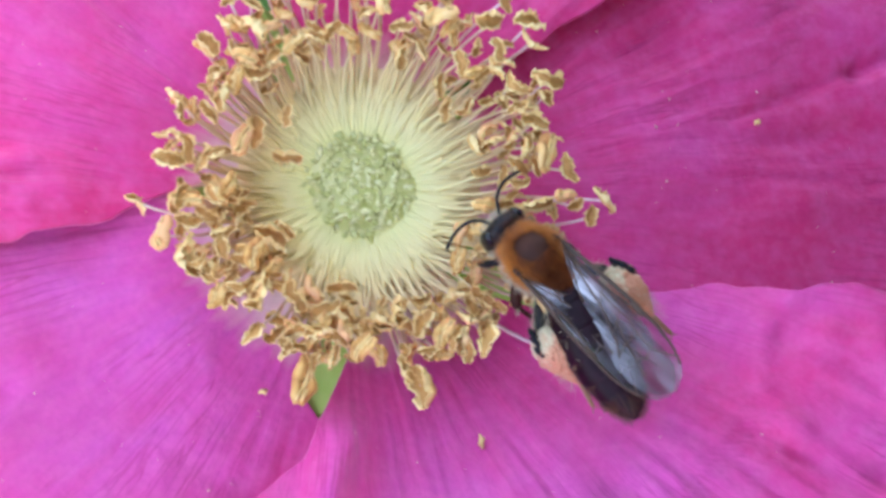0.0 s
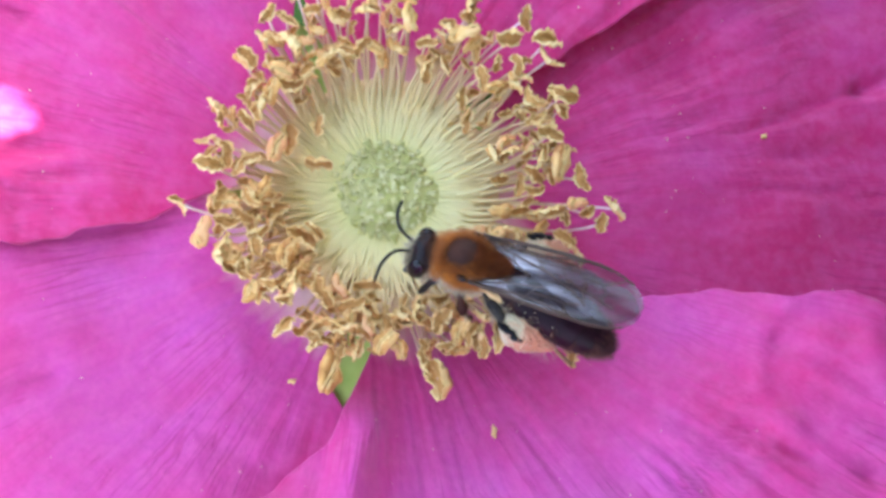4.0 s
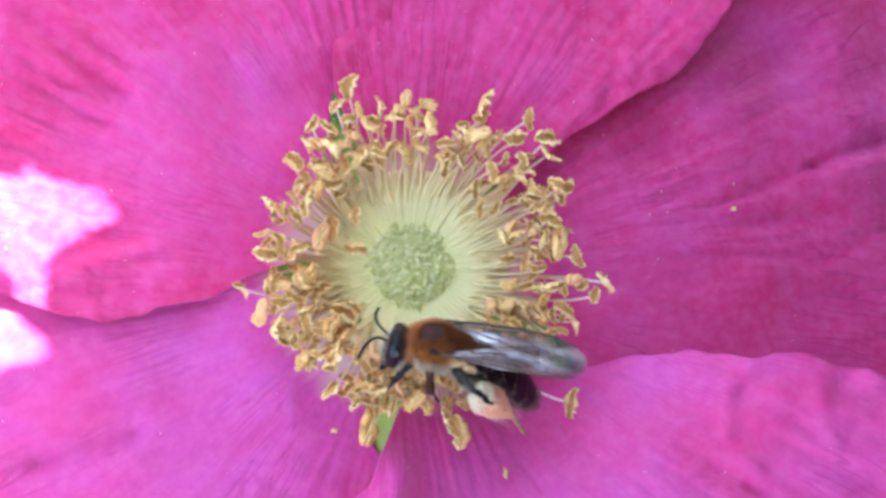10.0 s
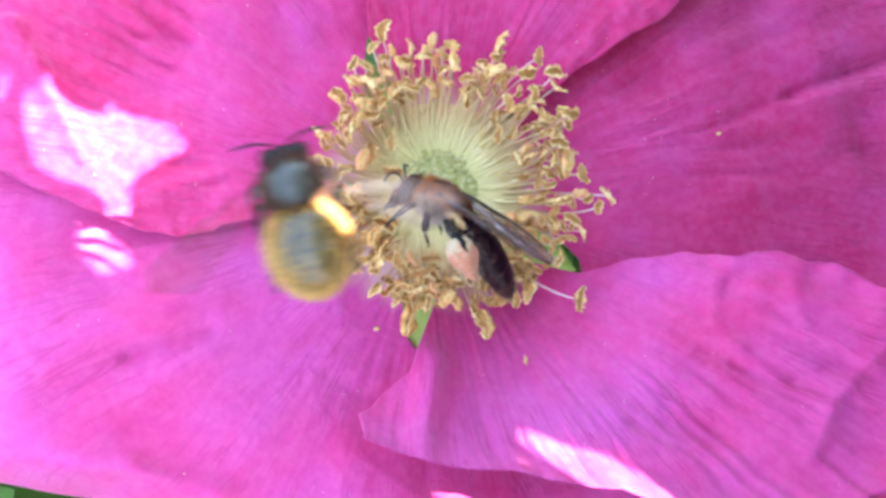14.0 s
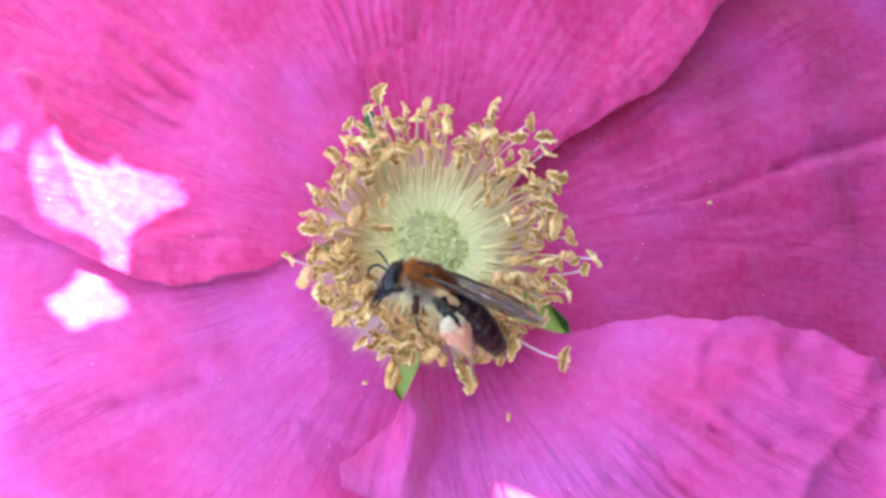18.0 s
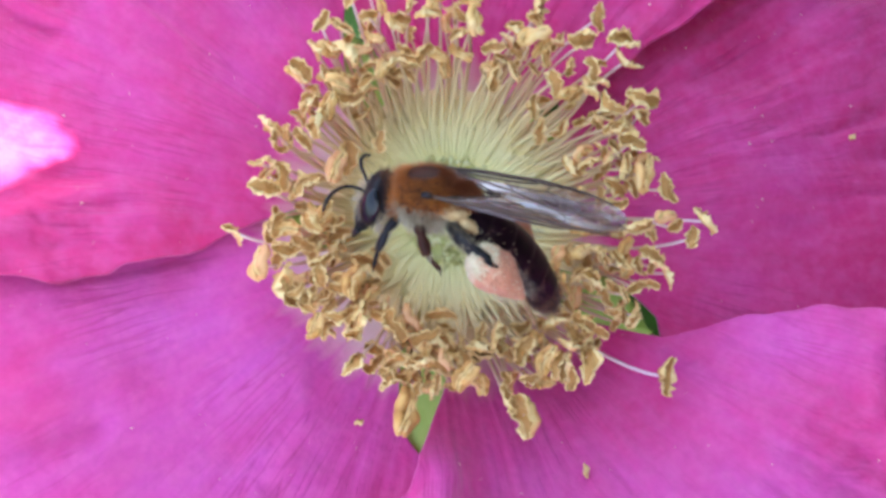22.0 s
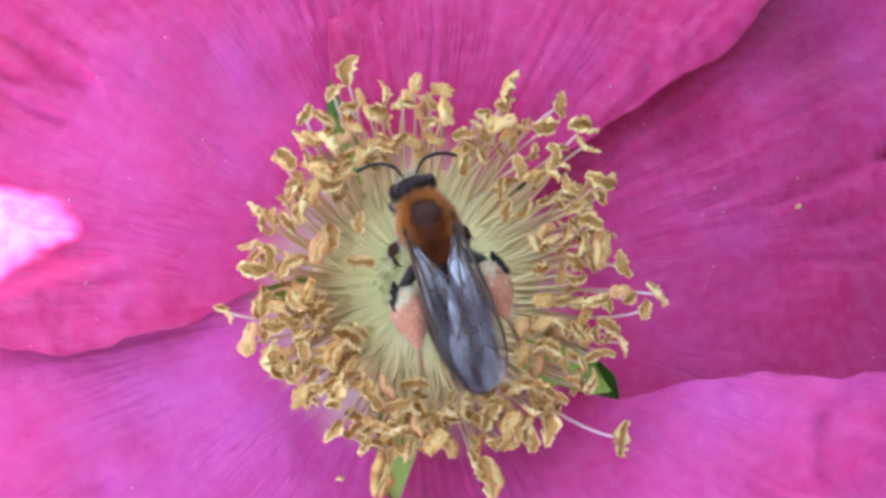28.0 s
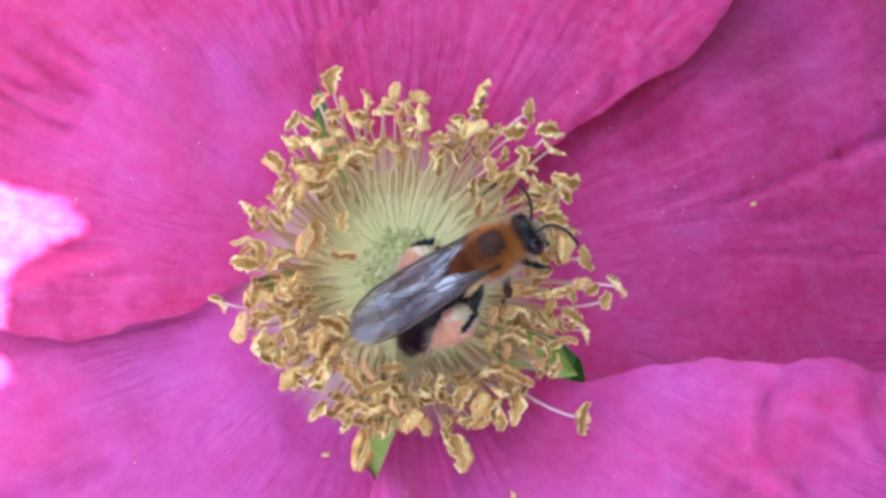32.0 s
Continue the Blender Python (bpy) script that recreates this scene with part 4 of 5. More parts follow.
# ---- dust of pollen and fallen crumbs on the petals ----
petal_points = np.concatenate([np.array([(o.matrix_basis @ v.co)[:] for v in o.data.vertices[:len(o.data.vertices) // 2]]) / MM for o in flower.children if o.name.startswith("petal")])


def rest_height(x, y):
    """Height of the upmost petal at a place."""
    near = np.hypot(petal_points[:, 0] - x, petal_points[:, 1] - y) < 0.35
    return float(petal_points[near, 2].max()) if near.any() else None


CRUMBS = [(4.5, -11.4, 100, 0.6), (-4.1, -9.1, 20, 0.4), (19.8, 4.1, 40, 0.35)]
dust = Shape()
for k in range(260):
    r, a = random.uniform(9, 30), random.uniform(0, 360)
    spot = polar(r, a)
    z = rest_height(spot.x, spot.y)
    q = random.uniform(0.015, 0.04) if k % 9 else random.uniform(0.04, 0.065)
    if z is not None:
        dust.ball((spot.x, spot.y, z + q * 0.6), (q, q * random.uniform(0.6, 1), q), 5, 3)
tagged(part("pollen_dust", dust, POLLEN), "loose pollen grains scattered over the petals", "pollen", kind="stuff")


for x, y, turn, size in CRUMBS:
    z = rest_height(x, y)
    crumb = Shape().tube([(-0.5 * size, 0, 0), (-0.2 * size, 0.06, 0.05), (0.15 * size, -0.04, 0.02), (0.5 * size, 0.05, 0.06)], [0.05, 0.12, 0.13, 0.04], 7)
    tagged(part("pollen_crumb", crumb, ANTHER_LIP, None, "", mm(x, y, z + 0.10, 0, 0, turn)), "tan crumb of dried anther lying on a petal", "crumb", "crumbs on the petals")


# ---- rose leaves ----
def leaflet_shape(length, width, seed):
    s = Shape()
    n, w = 25, 13
    rows = []
    for i in range(n):
        t = i / (n - 1)
        half = width / 2 * (math.sin(math.pi * t ** 0.8) ** 0.75 if 0 < t < 1 else 0.02)
        half *= 1 + (0.07 if i % 2 else -0.03)
        row = []
        for j in range(w):
            u = 2 * j / (w - 1) - 1
            z = 0.12 * length * t * (1 - t) + abs(u) * half * 0.22 - 0.35 * abs(math.sin((t * 9 + abs(u) * 2.0) * math.pi)) * (1 - abs(u)) * 0.6
            row.append((t * length, u * half, z + 0.5 * noise.noise(Vector((t * 3, u, seed)))))
        rows.append(row)
    s.grid(rows)
    s.grid([[(x, y, z - 0.3) for x, y, z in reversed(row)] for row in rows])
    return s.mesh("leaflet")


LEAFLETS = [leaflet_shape(24, 17, k) for k in range(3)]


def rose_leaf(start, end, sag, leaflets, label, scale=1.0):
    """A compound leaf: a stalk from start to end and leaflets at (how far along, turn about the stalk's side)."""
    leaf = tagged(new("rose_leaf"), label, "leaf", "leaves of the rose bush")
    start, end = Vector(start), Vector(end)
    leaf.location = start * MM
    middle = (start + end) / 2 + Vector(sag)
    path = bez((0, 0, 0), middle - start, end - start, 14)
    part("leaf_stalk", Shape().tube(path, [0.9] + [0.6] * 13, 6), CANE, leaf)
    for k, (t, m) in enumerate(leaflets):
        at = path[int(t * 13)]
        part("leaflet", LEAFLETS[k % 3], LEAF, leaf, "", Matrix.Translation(at * MM) @ m @ Matrix.Scale(scale, 4))
    return leaf


# an unseen leafy spray added beside the flower, on the sunny side, to shade it; its gaps let the sun through
SIDE = Vector((-TO_SUN.y, TO_SUN.x, 0)).normalized()
UP = TO_SUN.cross(SIDE)
if UP.z < 0:
    UP = -UP
FACE = Matrix((SIDE, UP, SIDE.cross(UP))).transposed()
SHADE_SPRAY = TO_SUN * 60
# sunlit places on the petals and how wide the gap there is
GAPS = [((-26.5, 4.8, -2.2), 0.4), ((-24.6, 3.4, -2.4), 0.7), ((-22.5, 1.9, -2.4), 1.5), ((-20.5, 1.8, -2.4), 1.6), ((-18.6, 2.2, -2.4), 1.2), ((-17.4, 2.5, -2.4), 0.6), ((-21.6, -0.4, -2.4), 0.5),
        ((-20.6, -4.4, -2.9), 0.4), ((-22.0, -4.5, -2.9), 0.6), ((-23.2, -5.2, -2.9), 0.5), ((5.0, -17.3, 3.2), 0.8), ((6.2, -18.2, 3.2), 1.0), ((7.2, -19.2, 3.2), 0.7)]
gaps = [(Vector(p).dot(SIDE), Vector(p).dot(UP), w) for p, w in GAPS]
gap_x = np.array([gx + gw * k * math.cos(n * math.pi / 6) for gx, gy, gw in gaps for k in (0.0, 0.5, 1.0) for n in range(12)])
gap_y = np.array([gy + gw * k * math.sin(n * math.pi / 6) for gx, gy, gw in gaps for k in (0.0, 0.5, 1.0) for n in range(12)])
cover_x, cover_y = np.meshgrid(np.arange(-58, 59, 0.9), np.arange(-47, 58, 0.9))
open_spots = np.ones(cover_x.shape, bool)
for gx, gy, gw in gaps:
    open_spots &= np.hypot(cover_x - gx, cover_y - gy) > gw + 0.35
shade_sprays = {}
rnd = random.Random(8)
for attempt in range(6000):
    spots = np.argwhere(open_spots)
    if not len(spots):
        break
    k = spots[rnd.randrange(len(spots))]
    size = 1.0 if attempt < 400 else 0.6 if attempt < 1100 else 0.36 if attempt < 3000 else 0.22
    x, y = cover_x[tuple(k)] + rnd.uniform(-5, 5) * size, cover_y[tuple(k)] + rnd.uniform(-4, 4) * size
    turn = rnd.choice((0, 180)) + rnd.uniform(-40, 40)
    c, s = math.cos(radians(turn)) * size, math.sin(radians(turn)) * size
    gx, gy = ((gap_x - x) * c + (gap_y - y) * s) / size ** 2, (-(gap_x - x) * s + (gap_y - y) * c) / size ** 2
    t = np.clip((gx + 12.4) / 24.8, 0.001, 0.999)
    if ((np.abs(gx) < 12.4) & (np.abs(gy) < 9.0 * np.sin(np.pi * t ** 0.8) ** 0.7 + 0.3)).any():
        continue
    lx, ly = ((cover_x - x) * c + (cover_y - y) * s) / size ** 2, (-(cover_x - x) * s + (cover_y - y) * c) / size ** 2
    t = np.clip((lx + 12) / 24, 0.001, 0.999)
    hidden = (np.abs(lx) < 11.7) & (np.abs(ly) < 8.0 * np.sin(np.pi * t ** 0.8) ** 0.75)
    if not (hidden & open_spots).any():
        continue
    open_spots &= ~hidden
    shade_sprays.setdefault(round(y / 9), []).append((x, y, turn, size))
for n, (row, leaflets) in enumerate(sorted(shade_sprays.items())):
    start = SHADE_SPRAY + SIDE * -66 + UP * row * 9 + TO_SUN * (n % 3) * 3.0
    end = start + SIDE * 126
    placed = []
    for x, y, turn, size in leaflets:
        t = max(0.0, min(1.0, (x + 66) / 126))
        stalk = start + SIDE * 126 * (int(t * 13) / 13)
        here = SHADE_SPRAY + SIDE * x + UP * y + TO_SUN * rnd.uniform(0, 8)
        local = Matrix.Translation((here - stalk) * MM) @ FACE.to_4x4() @ pose(0, 0, 0, rnd.uniform(-5, 5), rnd.uniform(-5, 5), turn) @ Matrix.Scale(size, 4) @ Matrix.Translation((-12 * MM, 0, 0))
        placed.append((t, local))
    rose_leaf(start, end, (0, 0, 0), placed, "unseen green rose leaf with serrated leaflets, added to shade the flower")
# unseen cane, added only to carry the shading spray
cane = Shape().tube(bez(SHADE_SPRAY + SIDE * -66 + UP * 54, SHADE_SPRAY + SIDE * -66 - UP * 60, (110, 70, GROUND_Z - 4), 30), [1.8] * 29 + [3.0], 8)
tagged(part("rose_cane", cane, CANE), "thorny green rose cane, unseen, added to carry the shading leaves", "cane")

# leaves seen below the rim of the petals
for (x, y, z, turn, tip) in ((-42, -27, -14, 20, 15), (-30, -36, -16, -60, 10), (44, -26, -10, 100, 12), (40, 22, -20, 200, 8), (0, -42, -20, -10, 10), (-44, 20, -20, 60, 9)):
    base = Vector((x * 0.25, y * 0.25, -70))
    placed = [(1.0, pose(0, 0, 0, tip, -tip, turn + 180)), (1.0, pose(0, 0, 0, -tip, tip, turn)), (0.9, pose(0, 0, 0, 5, 10, turn + 90)), (0.9, pose(0, 0, 0, 5, -10, turn - 90))]
    rose_leaf(base, (x, y, z), (0, 0, -10), placed, "fresh green rose leaf below the petals", 1.25)


small = Shape()
for i in range(7):
    t = i / 6
    h = 8 * math.sin(math.pi * min(0.98, max(0.02, t)) ** 0.8) ** 0.75
    small.v += [(t * 24, -h, 1.0), (t * 24, 0, -0.6 + 3 * t * (1 - t)), (t * 24, h, 1.0)]
for i in range(6):
    small.f += [(3 * i, 3 * i + 3, 3 * i + 4, 3 * i + 1), (3 * i + 1, 3 * i + 4, 3 * i + 5, 3 * i + 2)]
rnd = random.Random(77)
bush = Shape()
for k in range(2600):
    r, a = 30 + 420 * rnd.random() ** 0.8, rnd.uniform(0, 360)
    if k < 260:
        r = 45 * math.sqrt(rnd.random())
    z = rnd.uniform(-75, -38) if r < 60 else rnd.uniform(-150, -45) - 0.3 * max(0, r - 150)
    m = mm(*polar(r, a, z), rnd.gauss(0, 22), rnd.gauss(0, 22), rnd.uniform(0, 360)) @ Matrix.Scale(rnd.uniform(0.8, 1.6) if r < 120 else rnd.uniform(1.2, 2.2), 4)
    bush.add([(m @ (Vector(q) * MM)) / MM for q in small.v], small.f)
# unseen bank of leaves added on the right to block low light
for k in range(900):
    q = Vector((rnd.uniform(85, 230), rnd.uniform(-190, 190), rnd.uniform(-110, 42)))
    m = mm(*q, rnd.gauss(0, 30), rnd.gauss(35, 25), rnd.uniform(0, 360)) @ Matrix.Scale(rnd.uniform(1.0, 1.8), 4)
    bush.add([(m @ (Vector(p) * MM)) / MM for p in small.v], small.f)
tagged(part("rose_foliage", bush, LEAF), "dense dark green rose foliage under the flower, plus unseen leaves added to block light", "foliage", kind="stuff")


# ---- the mining bee ----
def fur(shape, centre, radii, count, length, width, choose, lean=(-0.25, 0, 0.0), rnd=None, slot=0):
    made = 0
    while made < count:
        d = Vector((rnd.gauss(0, 1), rnd.gauss(0, 1), rnd.gauss(0, 1))).normalized()
        q = Vector((d.x * radii[0], d.y * radii[1], d.z * radii[2])) + Vector(centre)
        if not choose(q, d):
            made += 0.2
            continue
        n = Vector((d.x / radii[0], d.y / radii[1], d.z / radii[2])).normalized()
        tip = q + (n + Vector(lean) + Vector((rnd.gauss(0, 0.25), rnd.gauss(0, 0.25), rnd.gauss(0, 0.25)))) * length * rnd.uniform(0.6, 1.15)
        shape.hair(q - n * 0.03, tip, width, slot)
        made += 1
    return shape


def wing_shape(length, lead, trail, lift):
    """A wing along -x; lead and trail: its two edges as (how far along, offset). Returns the membrane and a way to lie on it."""
    def on(s, w):
        a, b = lerp_table(lead, s), lerp_table(trail, s)
        y = a + (b - a) * w
        pucker = 0.030 * math.sin(w * 15 + s * 2.0) * (0.5 + 0.5 * s) + 0.045 * noise.noise(Vector((s * 5.0, w * 3.5, length)))
        return Vector((-length * s, y, lift(s, w) + pucker))
    s = Shape()
    rows = [[on(i / 44, j / 16) for j in range(17)] for i in range(45)]
    s.grid(rows)
    return s, on


def bee_wing(parent, root, side, z_turn, veins, over):
    lead = [(0, 0.07), (0.1, 0.12), (0.3, 0.26), (0.5, 0.36), (0.7, 0.38), (0.82, 0.28), (0.91, 0.04), (0.96, -0.24), (0.99, -0.55), (1, -0.80)]
    trail = [(0, -0.07), (0.05, -0.18), (0.12, -0.42), (0.25, -0.86), (0.4, -1.22), (0.55, -1.60), (0.7, -1.90), (0.8, -1.96), (0.9, -1.78), (0.96, -1.42), (0.99, -1.08), (1, -0.86)]
    lead, trail = [(s, v * side) for s, v in lead], [(s, v * side) for s, v in trail]
    shape, on = wing_shape(7.3, lead, trail, lambda s, w: 0.16 * math.sin(s * 3) - 0.26 * w * math.sin(min(1.0, s * 1.6) * math.pi * 0.5) * (1 - 0.5 * s) + over)
    wing = part("forewing", shape, WING, parent, "smoky translucent wing with brown veins", mm(*root, 0, 1.5, z_turn))
    part("vein", Shape().tube([on(k / 24, 0.01) for k in range(23)], [0.085] * 14 + [0.07] * 5 + [0.045] * 4, 6), VEIN, wing, "thick dark vein along the front edge")
    part("stigma_spot", Shape().ball(on(0.56, 0.06), (0.42, 0.085, 0.05), 10, 6), VEIN, wing, "brown spot on the wing's front edge")
    for line in veins:
        pts = []
        for (s0, w0), (s1, w1) in zip(line, line[1:]):
            pts += [on(s0 + (s1 - s0) * k / 6, w0 + (w1 - w0) * k / 6) for k in range(6)]
        pts.append(on(*line[-1]))
        thick = 0.044 if line[0][0] < 0.1 else 0.030
        part("vein", Shape().tube(pts, thick, 5), VEIN, wing)
    hind, on2 = wing_shape(5.0, [(0, 0.05 * side), (0.5, 0.16 * side), (0.85, 0.06 * side), (0.96, -0.15 * side), (1, -0.42 * side)], [(0, -0.06 * side), (0.08, -0.35 * side), (0.3, -0.86 * side), (0.6, -1.15 * side), (0.85, -1.05 * side), (0.96, -0.75 * side), (1, -0.50 * side)], lambda s, w: over - 0.12 - 0.14 * w * s)
    back = part("hindwing", hind, WING, parent, "smaller smoky wing under the front wing", mm(root[0] - 0.5, root[1] * 0.90, root[2] - 0.06, 0, 1.5, z_turn - 2.5 * side))
    for line in ([(0.02, 0.1), (0.4, 0.12), (0.9, 0.2)], [(0.02, 0.4), (0.35, 0.55), (0.7, 0.62)], [(0.4, 0.12), (0.42, 0.56)], [(0.05, 0.7), (0.3, 0.85)]):
        pts = []
        for (s0, w0), (s1, w1) in zip(line, line[1:]):
            pts += [on2(s0 + (s1 - s0) * k / 5, w0 + (w1 - w0) * k / 5) for k in range(5)]
        part("vein", Shape().tube(pts + [on2(*line[-1])], 0.026, 5), VEIN, back)
    return wing


VEINS = [[(0.02, 0.25), (0.2, 0.24), (0.36, 0.22), (0.5, 0.12), (0.54, 0.02)], [(0.02, 0.5), (0.2, 0.58), (0.42, 0.62), (0.6, 0.74), (0.68, 0.86)],
         [(0.34, 0.22), (0.36, 0.42), (0.40, 0.62)], [(0.36, 0.40), (0.48, 0.36), (0.56, 0.30), (0.58, 0.06)], [(0.56, 0.30), (0.66, 0.36), (0.76, 0.32), (0.84, 0.14), (0.87, 0.03)],
         [(0.50, 0.36), (0.53, 0.52), (0.56, 0.70)], [(0.62, 0.34), (0.65, 0.52), (0.64, 0.60)], [(0.74, 0.33), (0.78, 0.50), (0.74, 0.64)], [(0.53, 0.55), (0.64, 0.60), (0.74, 0.64), (0.84, 0.72)],
         [(0.02, 0.8), (0.2, 0.9), (0.33, 0.98)], [(0.2, 0.58), (0.23, 0.9)], [(0.64, 0.60), (0.67, 0.80)]]


def limb(s, a, b, r0, r1, r2, sides=9, n=9, flat=1.0):
    """A tapering segment from a to b with a radius at its start, middle and end, and a round joint at its start."""
    a, b = Vector(a), Vector(b)
    s.tube([a.lerp(b, i / n) for i in range(n + 1)], [lerp_table([(0, r0), (0.5, r1), (1, r2)], i / n) for i in range(n + 1)], sides, 0, flat)
    s.ball(a, (r0 * 1.05,) * 3, 9, 6)


def leg(parent, name, root, joints, radii, mats, label=""):
    """A leg as one part whose origin is its root; joints are relative to it."""
    s = Shape()
    pts = [Vector((0, 0, 0))] + [Vector(j) for j in joints]
    for k, (a, b) in enumerate(zip(pts, pts[1:])):
        r = radii[k]
        if k < 2:
            limb(s, a, b, r * 0.75, r * 1.2, r * 0.8)
            continue
        # the foot: one long joint, then four short beads
        cuts = (0, 0.45, 0.6, 0.74, 0.87, 1.0)
        for c0, c1 in zip(cuts, cuts[1:]):
            limb(s, a.lerp(b, c0), a.lerp(b, c1), r * 0.7, r * 1.0, r * 1.05, 7, 4)
    end, back = pts[-1], (pts[-1] - pts[-2]).normalized()
    for y in (-1, 1):
        s.tube([end, end + back * 0.16 + Vector((0.02, 0.09 * y, -0.02)), end + back * 0.2 + Vector((0.0, 0.16 * y, -0.10))], [0.05, 0.035, 0.015], 4)
    return part(name, s, mats, parent, label, mm(*root))


def hairs_along(a, b, count, length, width, rnd, spread=1.0, core=0.0):
    s = Shape()
    a, b = Vector(a), Vector(b)
    for _ in range(count):
        p = a.lerp(b, rnd.random())
        d = Vector((rnd.gauss(0, 1), rnd.gauss(0, 1), rnd.gauss(0, 1))).normalized()
        p += d * core
        d = d * spread + (b - a).normalized() * 0.5
        s.hair(p, p + d * length * rnd.uniform(0.5, 1.1), width)
    return s


def lumpy(path, radii, seed, rough=0.16, nu=26):
    """A crusted lump along a path, thick as the radii say."""
    rows = []
    n = len(path)
    for i, p in enumerate(path):
        d = (path[min(i + 1, n - 1)] - path[max(i - 1, 0)]).normalized()
        side = d.cross(Vector((0, 0, 1))).normalized()
        up = side.cross(d)
        row = []
        for j in range(nu):
            g = 2 * math.pi * j / nu
            v = side * math.cos(g) + up * math.sin(g)
            q = p + v * radii[i]
            k = 1 + rough * noise.noise(q * 2.2 + Vector((seed, 0, 0))) + rough * 0.7 * noise.noise(q * 6.0) + rough * 0.35 * noise.noise(q * 14.0)
            row.append(p + v * radii[i] * k)
        rows.append(row)
    return Shape().grid(rows, True)


def mining_bee():
    rnd = random.Random(11)
    bee = tagged(new("mining_bee"), "small dark mining bee with russet furry back and pollen-laden legs", "bee")
    # thorax and its fur
    R = (1.27, 1.17, 1.14)
    body = Shape().ball((0, 0, 0), R, 30, 18, rough=0.03).ball((-0.92, 0, 0.42), (0.45, 0.62, 0.40), 18, 10)
    thorax = part("thorax", body, BROWN_CHITIN, bee, "dark brown thorax")
    bare = lambda q: math.hypot(q.x - 0.30, q.y) < rnd.gauss(0.64, 0.07) and q.z > 0
    s = fur(Shape(), (0, 0, 0), R, 9500, 0.27, 0.0095, lambda q, d: q.z > rnd.gauss(0.02, 0.16) and (math.hypot((q.x + 0.22) * 0.52, q.y) > rnd.gauss(0.58, 0.12) or q.z < 0.4) and not bare(q), (-0.35, 0, 0), rnd)
    part("dorsal_fur", s, FUR_RED, thorax, "dense russet orange fur")
    s = fur(Shape(), (0, 0, 0), R, 5200, 0.17, 0.010, lambda q, d: q.z > 0.2 and math.hypot((q.x + 0.25) * 0.52, q.y) < rnd.gauss(0.66, 0.12) and not bare(q), (-0.7, 0, 0.1), rnd)
    fur(s, (-0.92, 0, 0.40), (0.47, 0.64, 0.42), 1500, 0.24, 0.0095, lambda q, d: d.z > -0.1 and d.x < 0.5, (-0.4, 0, 0.1), rnd)
    fur(s, (-1.25, 0, 0.10), (0.75, 0.85, 0.72), 2600, 0.24, 0.010, lambda q, d: d.z > 0.15 and d.x < 0.4, (-0.6, 0, 0.1), rnd)
    part("dark_fur", s, FUR_BROWN, thorax, "short red brown fur behind a bare patch")
    s = fur(Shape(), (0, 0, 0), R, 5200, 0.40, 0.010, lambda q, d: q.z < rnd.gauss(-0.12, 0.14) or (abs(q.y) > 0.9 and q.z < 0.1 and q.x < 0.3), (-0.3, 0, -0.1), rnd)
    part("side_fur", s, FUR_PALE, thorax, "cream white fur on the flanks")
    part("collar_fur", fur(Shape(), (0.9, 0, -0.15), (0.55, 0.95, 0.95), 1500, 0.30, 0.009, lambda q, d: d.x > -0.1 and abs(d.x) < 0.85, (0.1, 0, 0.1), rnd), FUR_RED, thorax, "tawny collar of fur behind the head")
    s = Shape()
    for y in (-1, 1):
        s.ball((-1.05, 0.84 * y, 0.06), (0.52, 0.20, 0.28), 22, 14, rough=0.8)
        s.ball((-1.42, 0.66 * y, 0.10), (0.38, 0.24, 0.22), 20, 12, rough=0.8)
    part("propodeum_pollen", s, LOAD_YELLOW, thorax, "yellow pollen packed behind the wings")
    # head
    skull = Shape().ball((0.34, 0, -0.42), (0.58, 1.02, 1.06), 32, 20).ball((0.12, 0, -0.30), (0.46, 0.86, 0.86), 24, 14).ball((0.70, 0, -1.15), (0.40, 0.62, 0.80), 20, 12).ball((0.52, 0, 0.42), (0.22, 0.30, 0.14), 12, 8)
    head = part("head", skull, CHITIN, bee, "glossy black head", mm(1.48, 0, -0.20))
    for y in (-1, 1):
        part("eye", Shape().ball((0.42, 0.75 * y, -0.44), (0.42, 0.34, 0.84), 22, 14), EYE, head, "oval black compound eye")
        part("mandible", Shape().tube(bez((0.80, 0.42 * y, -1.70), (1.02, 0.38 * y, -2.10), (0.94, 0.02 * y, -2.35), 6), [0.16, 0.15, 0.13, 0.11, 0.08, 0.03], 7), CHITIN, head)
    part("face_fur", fur(Shape(), (0.48, 0, -0.6), (0.6, 0.75, 0.95), 420, 0.26, 0.010, lambda q, d: d.x > 0.25, (0.3, 0, 0), rnd), FUR_PALE, head, "pale hairs on the face")
    part("crown_fur", fur(Shape(), (0.2, 0, -0.30), (0.46, 0.8, 1.0), 700, 0.26, 0.009, lambda q, d: d.x < 0.5 and d.z > 0.1, (-0.2, 0, 0.2), rnd), FUR_DARK, head)
    part("cheek_fur", fur(Shape(), (0.1, 0, -0.6), (0.45, 0.95, 0.95), 700, 0.30, 0.010, lambda q, d: d.x < 0.1 and d.z < 0.3, (-0.1, 0, -0.2), rnd), FUR_PALE, head, "cream hairs behind the cheeks")
    for y in (-1, 1):
        s = Shape().tube(bez((0, 0, 0), (0.34, 0.16 * y, 0.28), (0.62, 0.36 * y, 0.36), 7), 0.07, 7)
        flagellum = bez((0.62, 0.36 * y, 0.36), (1.15, 0.95 * y, 0.45), (0.95, 1.95 * y, 0.05), 23)
        s.tube(flagellum, [0.070 if i % 2 else 0.084 for i in range(22)] + [0.05], 8)
        part("antenna", s, CHITIN, head, "jointed black antenna", mm(0.76, 0.20 * y, -0.15))
